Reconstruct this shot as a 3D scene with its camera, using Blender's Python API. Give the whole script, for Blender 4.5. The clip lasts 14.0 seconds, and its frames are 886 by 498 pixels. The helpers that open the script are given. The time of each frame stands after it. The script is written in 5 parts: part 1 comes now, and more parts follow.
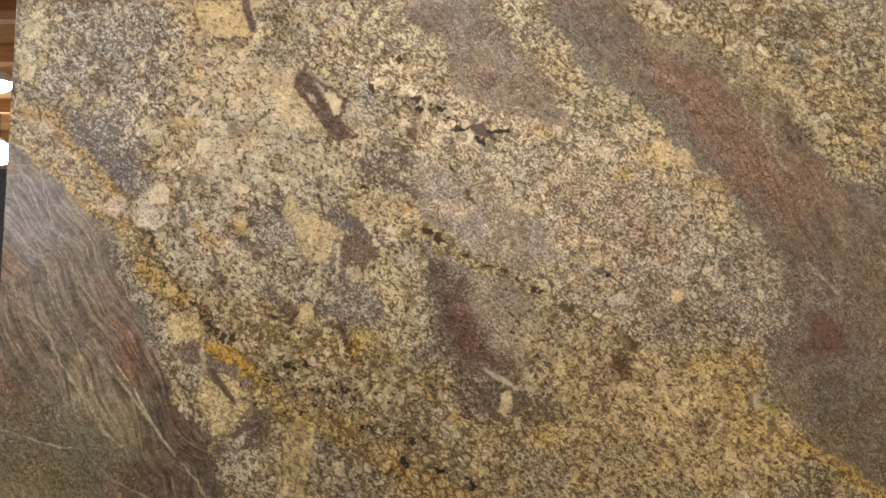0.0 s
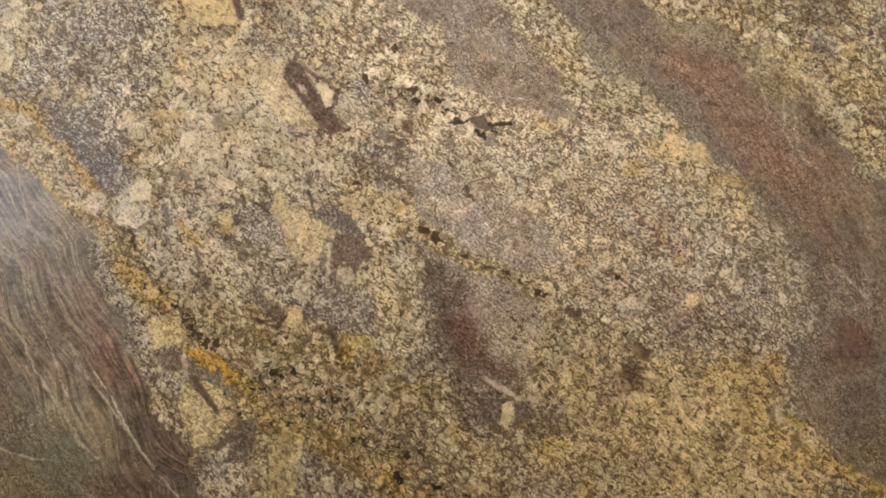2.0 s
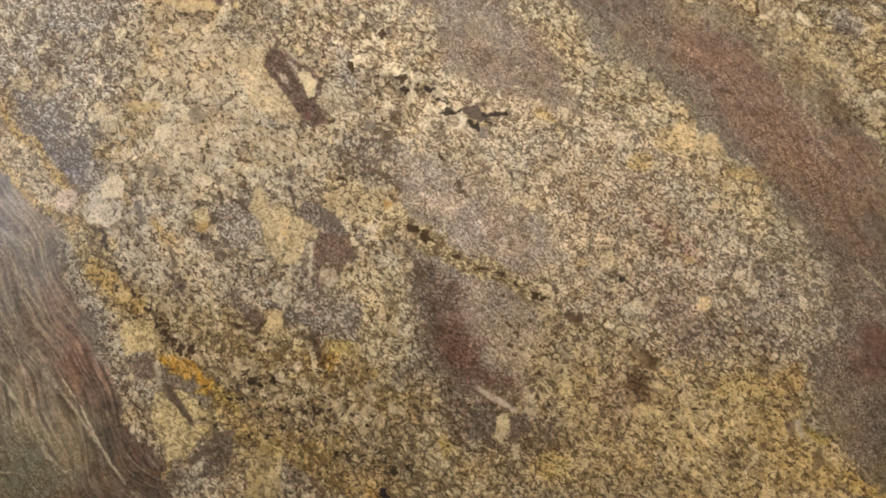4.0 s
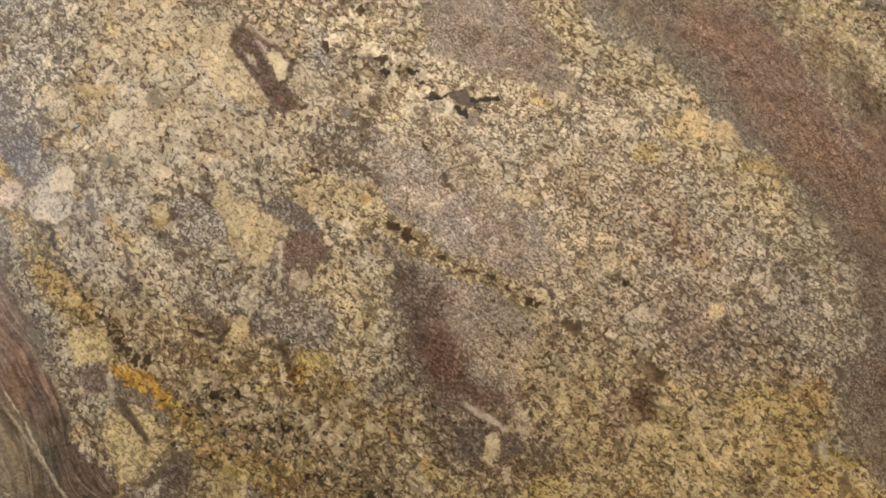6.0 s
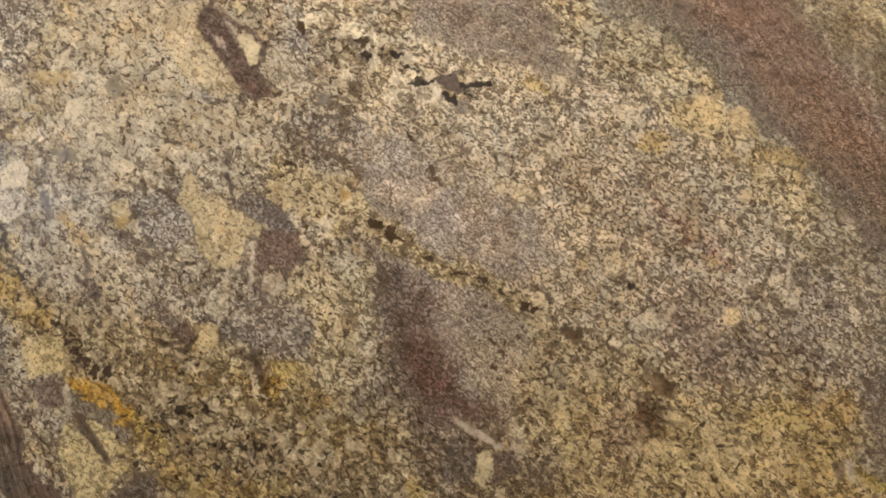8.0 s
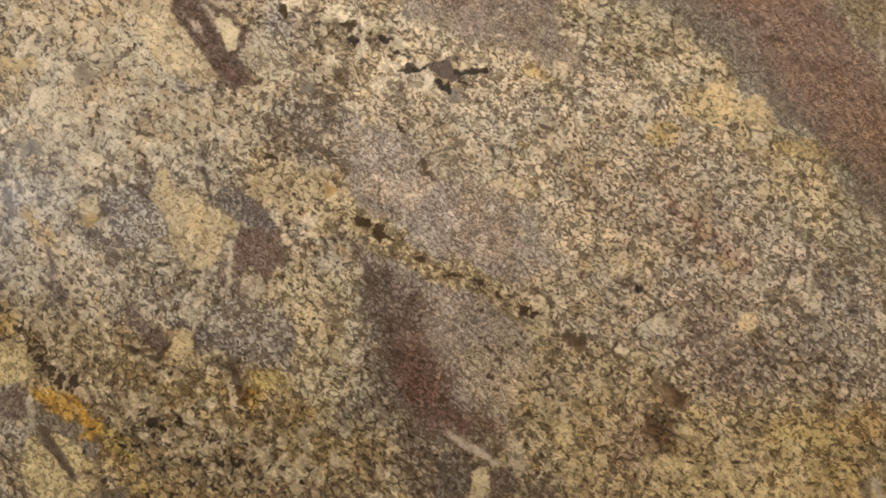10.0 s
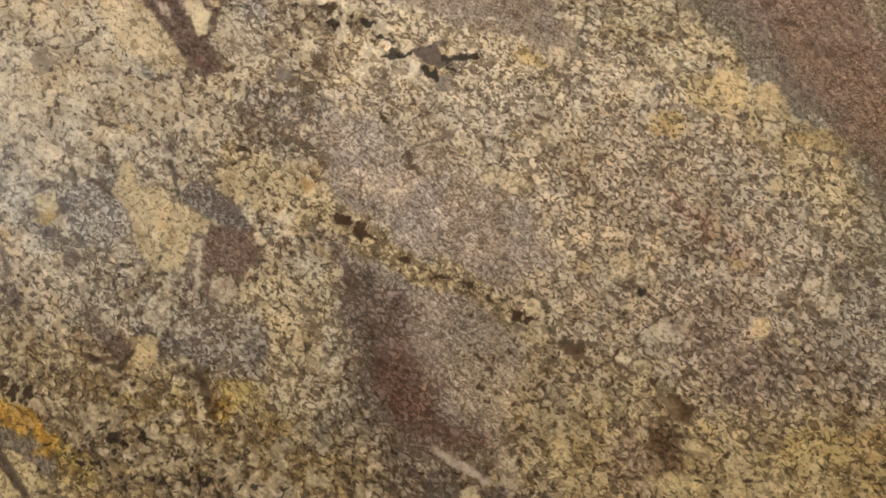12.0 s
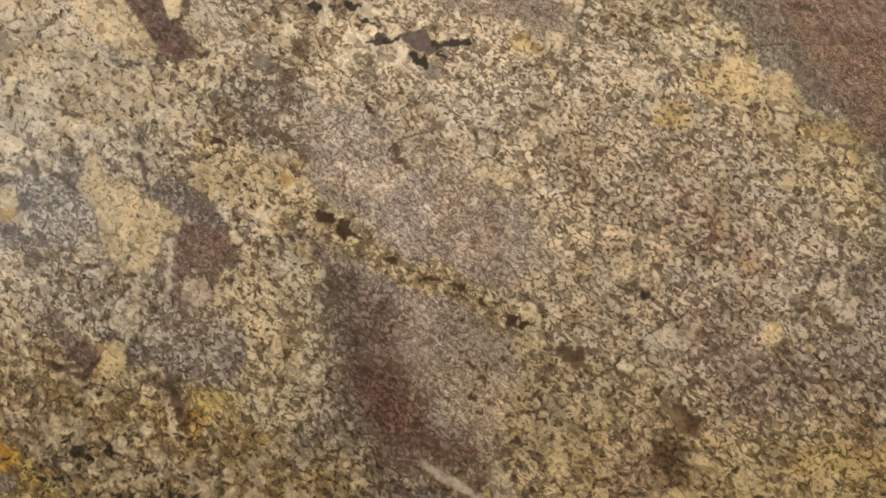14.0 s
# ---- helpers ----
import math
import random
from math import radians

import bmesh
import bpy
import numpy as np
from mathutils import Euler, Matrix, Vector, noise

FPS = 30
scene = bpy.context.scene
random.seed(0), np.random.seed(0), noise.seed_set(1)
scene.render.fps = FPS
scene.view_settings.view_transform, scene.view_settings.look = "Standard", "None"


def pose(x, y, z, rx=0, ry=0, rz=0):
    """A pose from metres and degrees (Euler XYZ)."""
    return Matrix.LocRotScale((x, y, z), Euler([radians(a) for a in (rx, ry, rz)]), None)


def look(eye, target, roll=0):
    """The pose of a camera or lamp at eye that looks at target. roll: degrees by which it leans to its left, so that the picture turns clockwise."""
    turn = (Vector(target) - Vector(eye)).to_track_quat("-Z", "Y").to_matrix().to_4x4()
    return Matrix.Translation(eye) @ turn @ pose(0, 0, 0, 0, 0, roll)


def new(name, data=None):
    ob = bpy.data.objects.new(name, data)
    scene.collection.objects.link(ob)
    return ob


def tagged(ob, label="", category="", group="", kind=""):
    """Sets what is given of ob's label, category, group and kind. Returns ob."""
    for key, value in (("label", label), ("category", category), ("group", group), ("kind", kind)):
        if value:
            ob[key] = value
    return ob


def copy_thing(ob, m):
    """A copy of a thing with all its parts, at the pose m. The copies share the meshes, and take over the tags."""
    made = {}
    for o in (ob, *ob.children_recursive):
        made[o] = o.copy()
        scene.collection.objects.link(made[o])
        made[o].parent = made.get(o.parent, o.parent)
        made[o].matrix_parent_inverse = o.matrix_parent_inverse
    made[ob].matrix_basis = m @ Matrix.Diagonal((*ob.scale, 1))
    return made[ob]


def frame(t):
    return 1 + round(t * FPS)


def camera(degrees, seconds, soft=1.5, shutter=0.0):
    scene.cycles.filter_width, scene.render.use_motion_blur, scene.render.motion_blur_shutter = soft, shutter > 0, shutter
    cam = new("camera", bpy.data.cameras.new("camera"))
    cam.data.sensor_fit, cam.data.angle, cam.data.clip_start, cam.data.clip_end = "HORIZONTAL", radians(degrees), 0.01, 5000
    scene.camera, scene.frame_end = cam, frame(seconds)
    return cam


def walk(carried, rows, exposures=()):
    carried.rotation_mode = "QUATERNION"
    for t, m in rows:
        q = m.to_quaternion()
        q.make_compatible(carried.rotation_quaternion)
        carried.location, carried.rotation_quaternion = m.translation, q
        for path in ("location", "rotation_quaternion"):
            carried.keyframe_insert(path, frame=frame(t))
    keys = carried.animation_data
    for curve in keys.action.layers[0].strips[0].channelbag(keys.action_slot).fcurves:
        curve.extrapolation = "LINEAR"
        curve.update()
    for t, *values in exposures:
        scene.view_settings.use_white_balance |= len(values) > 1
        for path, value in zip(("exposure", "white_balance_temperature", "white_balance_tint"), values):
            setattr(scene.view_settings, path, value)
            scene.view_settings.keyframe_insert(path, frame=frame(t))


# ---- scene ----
# A leaning polished granite slab in a stone hall; the camera moves in on it.
LEAN, LIFT = 4.0, 0.16          # the slab leans back by LEAN degrees, its foot stands LIFT above the floor
SLAB = pose(0, 0, LIFT, -LEAN)  # slab plane: local x across, local z up, front at local y = 0
cam = camera(70.0, 14.0, soft=1.6)
PATH = [
    (0, (0.045, -2.121, 0.782), (0.006, -0.126, 0.924), 0.4),
    (0.5, (0.036, -2.084, 0.765), (0.005, -0.091, 0.925), 0.4),
    (1, (0.043, -2.049, 0.767), (0.006, -0.056, 0.928), 0.4),
    (1.5, (0.063, -2.015, 0.77), (0.008, -0.022, 0.931), 0.5),
    (2, (0.079, -1.984, 0.767), (0.011, 0.008, 0.934), 0.6),
    (2.5, (0.082, -1.953, 0.751), (0.013, 0.038, 0.936), 0.6),
    (5, (0.171, -1.752, 0.788), (0.04, 0.236, 0.953), 0.7),
    (5.5, (0.168, -1.705, 0.789), (0.052, 0.284, 0.957), 0.8),
    (6, (0.176, -1.654, 0.798), (0.064, 0.336, 0.961), 0.8),
    (6.5, (0.178, -1.606, 0.804), (0.074, 0.385, 0.964), 0.7),
    (7, (0.19, -1.574, 0.81), (0.078, 0.417, 0.966), 0.7),
    (7.5, (0.198, -1.539, 0.812), (0.081, 0.451, 0.969), 0.7),
    (8, (0.203, -1.505, 0.819), (0.085, 0.486, 0.971), 0.6),
    (10.5, (0.222, -1.365, 0.828), (0.103, 0.625, 0.982), 0.6),
    (11, (0.231, -1.336, 0.824), (0.105, 0.653, 0.987), 0.7),
    (11.5, (0.228, -1.311, 0.827), (0.113, 0.68, 0.988), 0.7),
    (12, (0.229, -1.283, 0.825), (0.119, 0.707, 0.993), 0.6),
    (12.5, (0.224, -1.259, 0.834), (0.13, 0.732, 0.991), 0.6),
    (13, (0.231, -1.237, 0.841), (0.133, 0.755, 0.99), 0.6),
    (13.5, (0.234, -1.216, 0.842), (0.137, 0.776, 0.992), 0.6),
    (14, (0.234, -1.196, 0.838), (0.141, 0.795, 0.996), 0.6),
]
walk(cam, [(t, SLAB @ look(eye, target, roll)) for t, eye, target, roll in PATH],
     [(0.0, -0.02), (6.5, -0.05), (8.0, -0.13), (11.0, -0.19), (13.0, -0.23), (14.0, -0.18)])

# ---- light ----
world = bpy.data.worlds.new("world")
scene.world = world
world.use_nodes = True
world.node_tree.nodes["Background"].inputs[0].default_value = (0.75, 0.85, 1.0, 1)
world.node_tree.nodes["Background"].inputs[1].default_value = 0.3


def area_lamp(name, m, sx, sy, watts, colour):
    data = bpy.data.lights.new(name, "AREA")
    data.shape, data.size, data.size_y, data.energy, data.color = "RECTANGLE", sx, sy, watts, colour
    ob = new(name, data)
    ob.matrix_world = m
    return tagged(ob, kind="structure")


WARM = (1.0, 0.86, 0.68)
# light of unseen pendant lamps added over the aisle in front of the slab, and of those in the hall behind it
# the last hall lamp is unseen too, added to brighten the east wall
LAMPS = [(-3.0, -1.25), (0.0, -1.25), (3.0, -1.25), (-5.88, 5.94), (-8.72, 9.94), (3.2, 5.94)]
for lx, ly in LAMPS[:3]:
    area_lamp("added_aisle_light", pose(lx, ly, 3.2), 0.5, 0.5, 150, WARM)
for lx, ly in LAMPS[3:]:
    area_lamp("hall_light", pose(lx, ly, 2.6), 0.4, 0.4, 220, WARM)
# daylight through the high window in the wall behind the camera
area_lamp("window_light", look((-7.1, -7.9, 3.2), (-2.0, 0, 1.2)), 2.4, 1.2, 220, (0.8, 0.9, 1.0))


# ---- materials ----
def material(name):
    m = bpy.data.materials.new(name)
    m.use_nodes = True
    t = m.node_tree
    return m, t, t.nodes["Principled BSDF"]


def node(t, kind, *links):
    n = t.nodes.new(kind)
    for k, source in enumerate(links):
        if hasattr(source, "is_output"):
            t.links.new(source, n.inputs[k])
        else:
            n.inputs[k].default_value = source
    return n


def maths(t, op, a, b=0.0):
    n = node(t, "ShaderNodeMath", a, b)
    n.operation = op
    return n.outputs[0]


def vector(t, op, a, b):
    n = node(t, "ShaderNodeVectorMath", a, b)
    n.operation = op
    return n.outputs[0]


def noise_of(t, vec, scale, detail=3.0, rough=0.55, lac=2.0, distort=0.0):
    n = node(t, "ShaderNodeTexNoise", vec)
    n.inputs["Scale"].default_value, n.inputs["Detail"].default_value = scale, detail
    n.inputs["Roughness"].default_value, n.inputs["Lacunarity"].default_value = rough, lac
    n.inputs["Distortion"].default_value = distort
    return n.outputs["Fac"]


def step_of(t, value, low, high, to0=0.0, to1=1.0):
    n = node(t, "ShaderNodeMapRange", value, low, high, to0, to1)
    n.interpolation_type = "SMOOTHSTEP"
    return n.outputs[0]


def mixed(t, fac, a, b, blend="MIX"):
    n = node(t, "ShaderNodeMix")
    n.data_type, n.blend_type = "RGBA", blend
    for k, source in ((0, fac), (6, a), (7, b)):
        if hasattr(source, "is_output"):
            t.links.new(source, n.inputs[k])
        else:
            n.inputs[k].default_value = source
    return n.outputs[2]


def granite_material():
    m, t, bsdf = material("polished_granite")
    where = node(t, "ShaderNodeTexCoord").outputs["Object"]
    mineral = node(t, "ShaderNodeAttribute")
    mineral.attribute_name = "mineral"
    fabric = node(t, "ShaderNodeAttribute")
    fabric.attribute_name = "fabric"
    tint, dark = mineral.outputs["Color"], mineral.outputs["Alpha"]
    split = node(t, "ShaderNodeSeparateColor", fabric.outputs["Color"])
    schist, flow, plain = split.outputs[0], split.outputs[1], split.outputs[2]
    coarse = fabric.outputs["Alpha"]

    def grey(value):
        return node(t, "ShaderNodeCombineColor", value, value, value).outputs[0]

    # grain runs a little down to the right
    lie = node(t, "ShaderNodeMapping", where)
    lie.vector_type = "TEXTURE"
    lie.inputs["Rotation"].default_value = (0, radians(40), 0)
    lie.inputs["Scale"].default_value = (1.25, 1.0, 0.9)
    grain_way = lie.outputs[0]
    wob = node(t, "ShaderNodeTexNoise", grain_way)
    wob.inputs["Scale"].default_value, wob.inputs["Detail"].default_value = 66, 1.6
    off = vector(t, "SUBTRACT", wob.outputs["Color"], (0.5, 0.5, 0.5))
    off = vector(t, "MULTIPLY", off, (0.018, 0.018, 0.018))
    bent = vector(t, "ADD", grain_way, off)

    def crystals(scale):
        """Interlocking crystals: the tone of each, and the distance from its border."""
        tone = node(t, "ShaderNodeTexVoronoi", bent)
        border = node(t, "ShaderNodeTexVoronoi", bent)
        border.feature = "DISTANCE_TO_EDGE"
        tone.inputs["Scale"].default_value = border.inputs["Scale"].default_value = scale
        return node(t, "ShaderNodeSeparateColor", tone.outputs["Color"]).outputs, border.outputs["Distance"]

    big, big_edge = crystals(42)
    small, small_edge = crystals(76)
    n2 = noise_of(t, bent, 46, 2.0, 0.5, 2.0, 1.3)
    n3 = noise_of(t, grain_way, 330, 2.0, 0.6)
    n4 = noise_of(t, bent, 135, 2.0, 0.5)
    patchy = noise_of(t, where, 26, 3.0, 0.6)
    open_part = maths(t, "SUBTRACT", 1.0, plain)
    # feldspar, each crystal with its own tone
    large = step_of(t, maths(t, "ADD", coarse, maths(t, "MULTIPLY", maths(t, "SUBTRACT", patchy, 0.5), 1.6)), 0.45, 0.75)
    pale_cell = mixed(t, large, grey(small[0]), grey(big[0]))
    dim_cell = mixed(t, large, grey(small[1]), grey(big[1]))
    warm_cell = mixed(t, large, grey(small[2]), grey(big[2]))
    light = mixed(t, maths(t, "MULTIPLY", step_of(t, pale_cell, 0.55, 0.9), 0.38), tint, mixed(t, 0.5, tint, (0.70, 0.61, 0.48, 1)))
    light = mixed(t, maths(t, "MULTIPLY", step_of(t, dim_cell, 0.35, 0.9), 0.62), light, mixed(t, 1.0, light, (0.64, 0.60, 0.56, 1), "MULTIPLY"))
    light = mixed(t, maths(t, "MULTIPLY", step_of(t, warm_cell, 0.74, 0.92), 0.35), light, mixed(t, 1.0, light, (1.0, 0.80, 0.50, 1), "MULTIPLY"))
    light = mixed(t, 1.0, light, grey(step_of(t, n2, 0.3, 0.7, 0.80, 1.08)), "MULTIPLY")
    # ragged clots: greyer groundmass between clumps of clean feldspar
    clot = noise_of(t, vector(t, "ADD", grain_way, vector(t, "MULTIPLY", off, (0.6, 0.6, 0.6))), 23, 4.0, 0.62)
    rugged = maths(t, "MULTIPLY", step_of(t, coarse, 0.25, 0.8), step_of(t, dark, 0.25, 0.6))
    light = mixed(t, maths(t, "MULTIPLY", step_of(t, clot, 0.465, 0.435), maths(t, "MULTIPLY", rugged, 0.62)), light, mixed(t, 1.0, light, (0.60, 0.555, 0.50, 1), "MULTIPLY"))
    light = mixed(t, maths(t, "MULTIPLY", step_of(t, clot, 0.545, 0.575), maths(t, "MULTIPLY", rugged, 0.42)), light, mixed(t, 0.5, tint, (0.70, 0.61, 0.47, 1)))
    light = mixed(t, plain, light, tint)
    # dark mica: tapered curls along the crystal borders, breaking off where it is scarce
    weight = maths(t, "MULTIPLY", dark, step_of(t, patchy, 0.33, 0.67, 0.75, 1.25))
    keep = noise_of(t, grain_way, 62, 2.0, 0.5)
    keep_fine = noise_of(t, grain_way, 118, 1.5, 0.5)

    def curls(edge, presence, scarce, gain, most):
        wide = maths(t, "SUBTRACT", presence, maths(t, "SUBTRACT", scarce, maths(t, "MULTIPLY", weight, 0.27)))
        wide = maths(t, "MINIMUM", maths(t, "MULTIPLY", maths(t, "MAXIMUM", wide, 0.0), gain), most)
        return step_of(t, maths(t, "DIVIDE", edge, maths(t, "ADD", wide, 0.002)), 0.3, 1.35, 1.0, 0.0)

    curl_big = maths(t, "MULTIPLY", curls(big_edge, keep, 0.62, 1.5, 0.20), step_of(t, coarse, 0.1, 0.6, 0.25, 1.0))
    curl_small = maths(t, "MULTIPLY", curls(small_edge, keep_fine, 0.60, 1.6, 0.22), step_of(t, coarse, 0.3, 1.0, 0.95, 0.5))
    grain_dark = step_of(t, maths(t, "ADD", small[1], maths(t, "MULTIPLY", weight, 0.16)), 1.0, 1.03, 0.0, 0.85)
    blot = step_of(t, maths(t, "ADD", n2, maths(t, "MULTIPLY", weight, 0.12)), 0.70, 0.74, 0.0, 0.9)
    soot = maths(t, "MAXIMUM", maths(t, "MAXIMUM", curl_big, curl_small), maths(t, "MAXIMUM", grain_dark, blot))
    soot = maths(t, "MULTIPLY", soot, step_of(t, n4, 0.35, 0.65, 0.68, 1.0))
    soot = maths(t, "MULTIPLY", soot, maths(t, "SUBTRACT", 1.0, maths(t, "MULTIPLY", plain, 0.85)))
    # a brownish stain seeps from the borders into the crystals
    halo = maths(t, "MULTIPLY", step_of(t, small_edge, 0.0, 0.34, 0.42, 0.0), maths(t, "MULTIPLY", open_part, step_of(t, keep, 0.35, 0.6, 0.2, 1.0)))
    light = mixed(t, halo, light, mixed(t, 0.45, tint, (0.14, 0.10, 0.06, 1)))
    mica_tone = mixed(t, step_of(t, patchy, 0.42, 0.62), (0.036, 0.028, 0.021, 1), (0.052, 0.030, 0.012, 1))
    mica_tone = mixed(t, 0.36, mica_tone, mixed(t, 1.0, tint, (0.16, 0.13, 0.11, 1), "MULTIPLY"))
    speckled = mixed(t, soot, light, mica_tone)
    # schist: fine grained, drawn out along the flow, with pale hairs
    spot = node(t, "ShaderNodeSeparateXYZ", where)
    drawn = node(t, "ShaderNodeCombineXYZ", maths(t, "MULTIPLY", flow, 42.0), maths(t, "MULTIPLY", spot.outputs[2], 2.2), maths(t, "MULTIPLY", spot.outputs[0], 2.2)).outputs[0]
    f1 = noise_of(t, drawn, 2.3, 3.0, 0.5)
    f2 = noise_of(t, drawn, 0.6, 2.0, 0.5)
    base = mixed(t, 1.0, tint, grey(step_of(t, f1, 0.36, 0.64, 0.88, 1.12)), "MULTIPLY")
    strong = step_of(t, schist, 0.93, 0.99)
    base = mixed(t, strong, base, mixed(t, 1.0, base, grey(step_of(t, f1, 0.36, 0.64, 0.80, 1.22)), "MULTIPLY"))
    hair = step_of(t, maths(t, "ABSOLUTE", maths(t, "SUBTRACT", f2, 0.5)), 0.0, 0.016, 0.42, 0.0)
    gap = step_of(t, maths(t, "ABSOLUTE", maths(t, "SUBTRACT", f2, 0.55)), 0.0, 0.04, 0.5, 0.0)
    comb = node(t, "ShaderNodeMapping", where)
    comb.vector_type = "TEXTURE"
    comb.inputs["Rotation"].default_value = (0, radians(54), 0)
    comb.inputs["Scale"].default_value = (4.5, 1.0, 0.8)
    feather = noise_of(t, comb.outputs[0], 75, 3.0, 0.6, 2.0, 0.6)
    feather = step_of(t, feather, 0.3, 0.7, -1.0, 1.0)
    feather = maths(t, "MULTIPLY", feather, step_of(t, strong, 0.0, 1.0, 0.20, 0.07))
    base = mixed(t, 1.0, base, grey(maths(t, "ADD", feather, 1.0)), "MULTIPLY")
    base = mixed(t, maths(t, "MULTIPLY", hair, strong), base, (0.36, 0.31, 0.25, 1))
    base = mixed(t, maths(t, "MULTIPLY", gap, strong), base, (0.09, 0.07, 0.055, 1))
    base = mixed(t, 1.0, base, grey(step_of(t, n2, 0.3, 0.7, 0.80, 1.22)), "MULTIPLY")
    base = mixed(t, 1.0, base, grey(step_of(t, n4, 0.28, 0.72, 0.84, 1.16)), "MULTIPLY")
    base = mixed(t, maths(t, "MULTIPLY", step_of(t, n4, 0.60, 0.68), 0.10), base, (0.38, 0.34, 0.27, 1))
    weave = maths(t, "ABSOLUTE", maths(t, "SUBTRACT", n4, 0.5))
    weave = step_of(t, maths(t, "DIVIDE", weave, maths(t, "ADD", maths(t, "MULTIPLY", dark, 0.12), 0.002)), 0.4, 1.05, 0.75, 0.0)
    weave = maths(t, "MULTIPLY", weave, maths(t, "SUBTRACT", 1.0, maths(t, "MULTIPLY", strong, 0.6)))
    base = mixed(t, weave, base, mica_tone)
    base = mixed(t, maths(t, "MULTIPLY", curl_small, maths(t, "MULTIPLY", dark, 0.6)), base, mica_tone)
    stone = mixed(t, schist, speckled, base)
    stone = mixed(t, 1.0, stone, grey(step_of(t, n3, 0.25, 0.75, 0.94, 1.06)), "MULTIPLY")
    t.links.new(stone, bsdf.inputs["Base Color"])
    t.links.new(step_of(t, n2, 0.3, 0.7, 0.25, 0.34), bsdf.inputs["Roughness"])
    bsdf.inputs["Specular IOR Level"].default_value = 0.16
    bump = node(t, "ShaderNodeBump")
    bump.inputs["Strength"].default_value, bump.inputs["Distance"].default_value = 0.06, 0.001
    t.links.new(soot, bump.inputs["Height"])
    t.links.new(bump.outputs[0], bsdf.inputs["Normal"])
    return m


def plain_material(name, colour, rough=0.6, metal=0.0, scale=8.0, stretch=(1, 1, 1), vary=0.25, bump=0.1):
    m, t, bsdf = material(name)
    where = node(t, "ShaderNodeMapping", node(t, "ShaderNodeTexCoord").outputs["Object"])
    where.inputs["Scale"].default_value = stretch
    big = noise_of(t, where.outputs[0], scale, 4.0, 0.6)
    fine = noise_of(t, where.outputs[0], scale * 12, 3.0, 0.6)
    both = maths(t, "ADD", maths(t, "MULTIPLY", big, 0.6), maths(t, "MULTIPLY", fine, 0.4))
    own = node(t, "ShaderNodeObjectInfo").outputs["Random"]
    k = maths(t, "MULTIPLY", step_of(t, both, 0.3, 0.7, 1 - vary, 1 + vary), step_of(t, own, 0, 1, 0.9, 1.1))
    t.links.new(mixed(t, 1.0, (*colour, 1), node(t, "ShaderNodeCombineColor", k, k, k).outputs[0], "MULTIPLY"), bsdf.inputs["Base Color"])
    bsdf.inputs["Metallic"].default_value = metal
    t.links.new(step_of(t, fine, 0.2, 0.8, rough - 0.1, min(1, rough + 0.1)), bsdf.inputs["Roughness"])
    bp = node(t, "ShaderNodeBump")
    bp.inputs["Strength"].default_value, bp.inputs["Distance"].default_value = bump, 0.004
    t.links.new(both, bp.inputs["Height"])
    t.links.new(bp.outputs[0], bsdf.inputs["Normal"])
    return m


def glow_material(name, colour, power):
    m, t, bsdf = material(name)
    bsdf.inputs["Base Color"].default_value = (0.8, 0.8, 0.8, 1)
    bsdf.inputs["Emission Color"].default_value = (*colour, 1)
    bsdf.inputs["Emission Strength"].default_value = power
    return m


GRANITE = granite_material()
TIMBER = plain_material("ceiling_timber", (0.55, 0.33, 0.16), 0.6, 0, 3.0, (0.6, 6, 6), 0.3, 0.2)
PALLET = plain_material("raw_pine", (0.40, 0.28, 0.15), 0.75, 0, 3.0, (0.6, 6, 6), 0.3, 0.2)
CONCRETE = plain_material("concrete_floor", (0.14, 0.13, 0.12), 0.5, 0, 1.5, (1, 1, 1), 0.2, 0.1)
PAINT = plain_material("white_wall_paint", (0.55, 0.53, 0.50), 0.7, 0, 2.0, (1, 1, 1), 0.05, 0.05)
WHITE = plain_material("bright_white_paint", (0.82, 0.81, 0.78), 0.7, 0, 2.0, (1, 1, 1), 0.04, 0.05)
BRICKRED = plain_material("red_brown_wall", (0.32, 0.16, 0.10), 0.8, 0, 3.0, (1, 1, 1), 0.2, 0.1)
BLACKSTONE = plain_material("dark_granite", (0.035, 0.038, 0.045), 0.25, 0, 40, (1, 1, 1), 0.5, 0.02)
STEEL = plain_material("painted_steel", (0.10, 0.11, 0.12), 0.45, 0.6, 8, (1, 1, 1), 0.2, 0.05)
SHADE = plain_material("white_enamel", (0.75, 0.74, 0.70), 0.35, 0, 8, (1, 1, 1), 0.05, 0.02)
GLOW = glow_material("lamp_glow", (1.0, 0.93, 0.82), 40.0)
DAYGLOW = glow_material("sky_glass", (0.8, 0.9, 1.0), 6.0)


# ---- mesh helpers ----
def finish(name, bm, mat, parent=None, label=""):
    data = bpy.data.meshes.new(name)
    bm.normal_update()
    bm.to_mesh(data)
    bm.free()
    data.materials.append(mat)
    ob = new(name, data)
    ob.parent = parent
    if label:
        tagged(ob, label)
    return ob


def box(bm, x0, x1, y0, y1, z0, z1, bevel=0.0):
    made = bmesh.ops.create_cube(bm, size=1.0)["verts"]
    for v in made:
        v.co = Vector((x0 + (v.co.x + 0.5) * (x1 - x0), y0 + (v.co.y + 0.5) * (y1 - y0), z0 + (v.co.z + 0.5) * (z1 - z0)))
    if bevel:
        edges = list({e for v in made for e in v.link_edges})
        bmesh.ops.bevel(bm, geom=edges, offset=bevel, segments=2, affect="EDGES", profile=0.5)
    return bm


def boxed(name, mat, dims, bevel=0.0, parent=None, label=""):
    return finish(name, box(bmesh.new(), *dims, bevel), mat, parent, label)


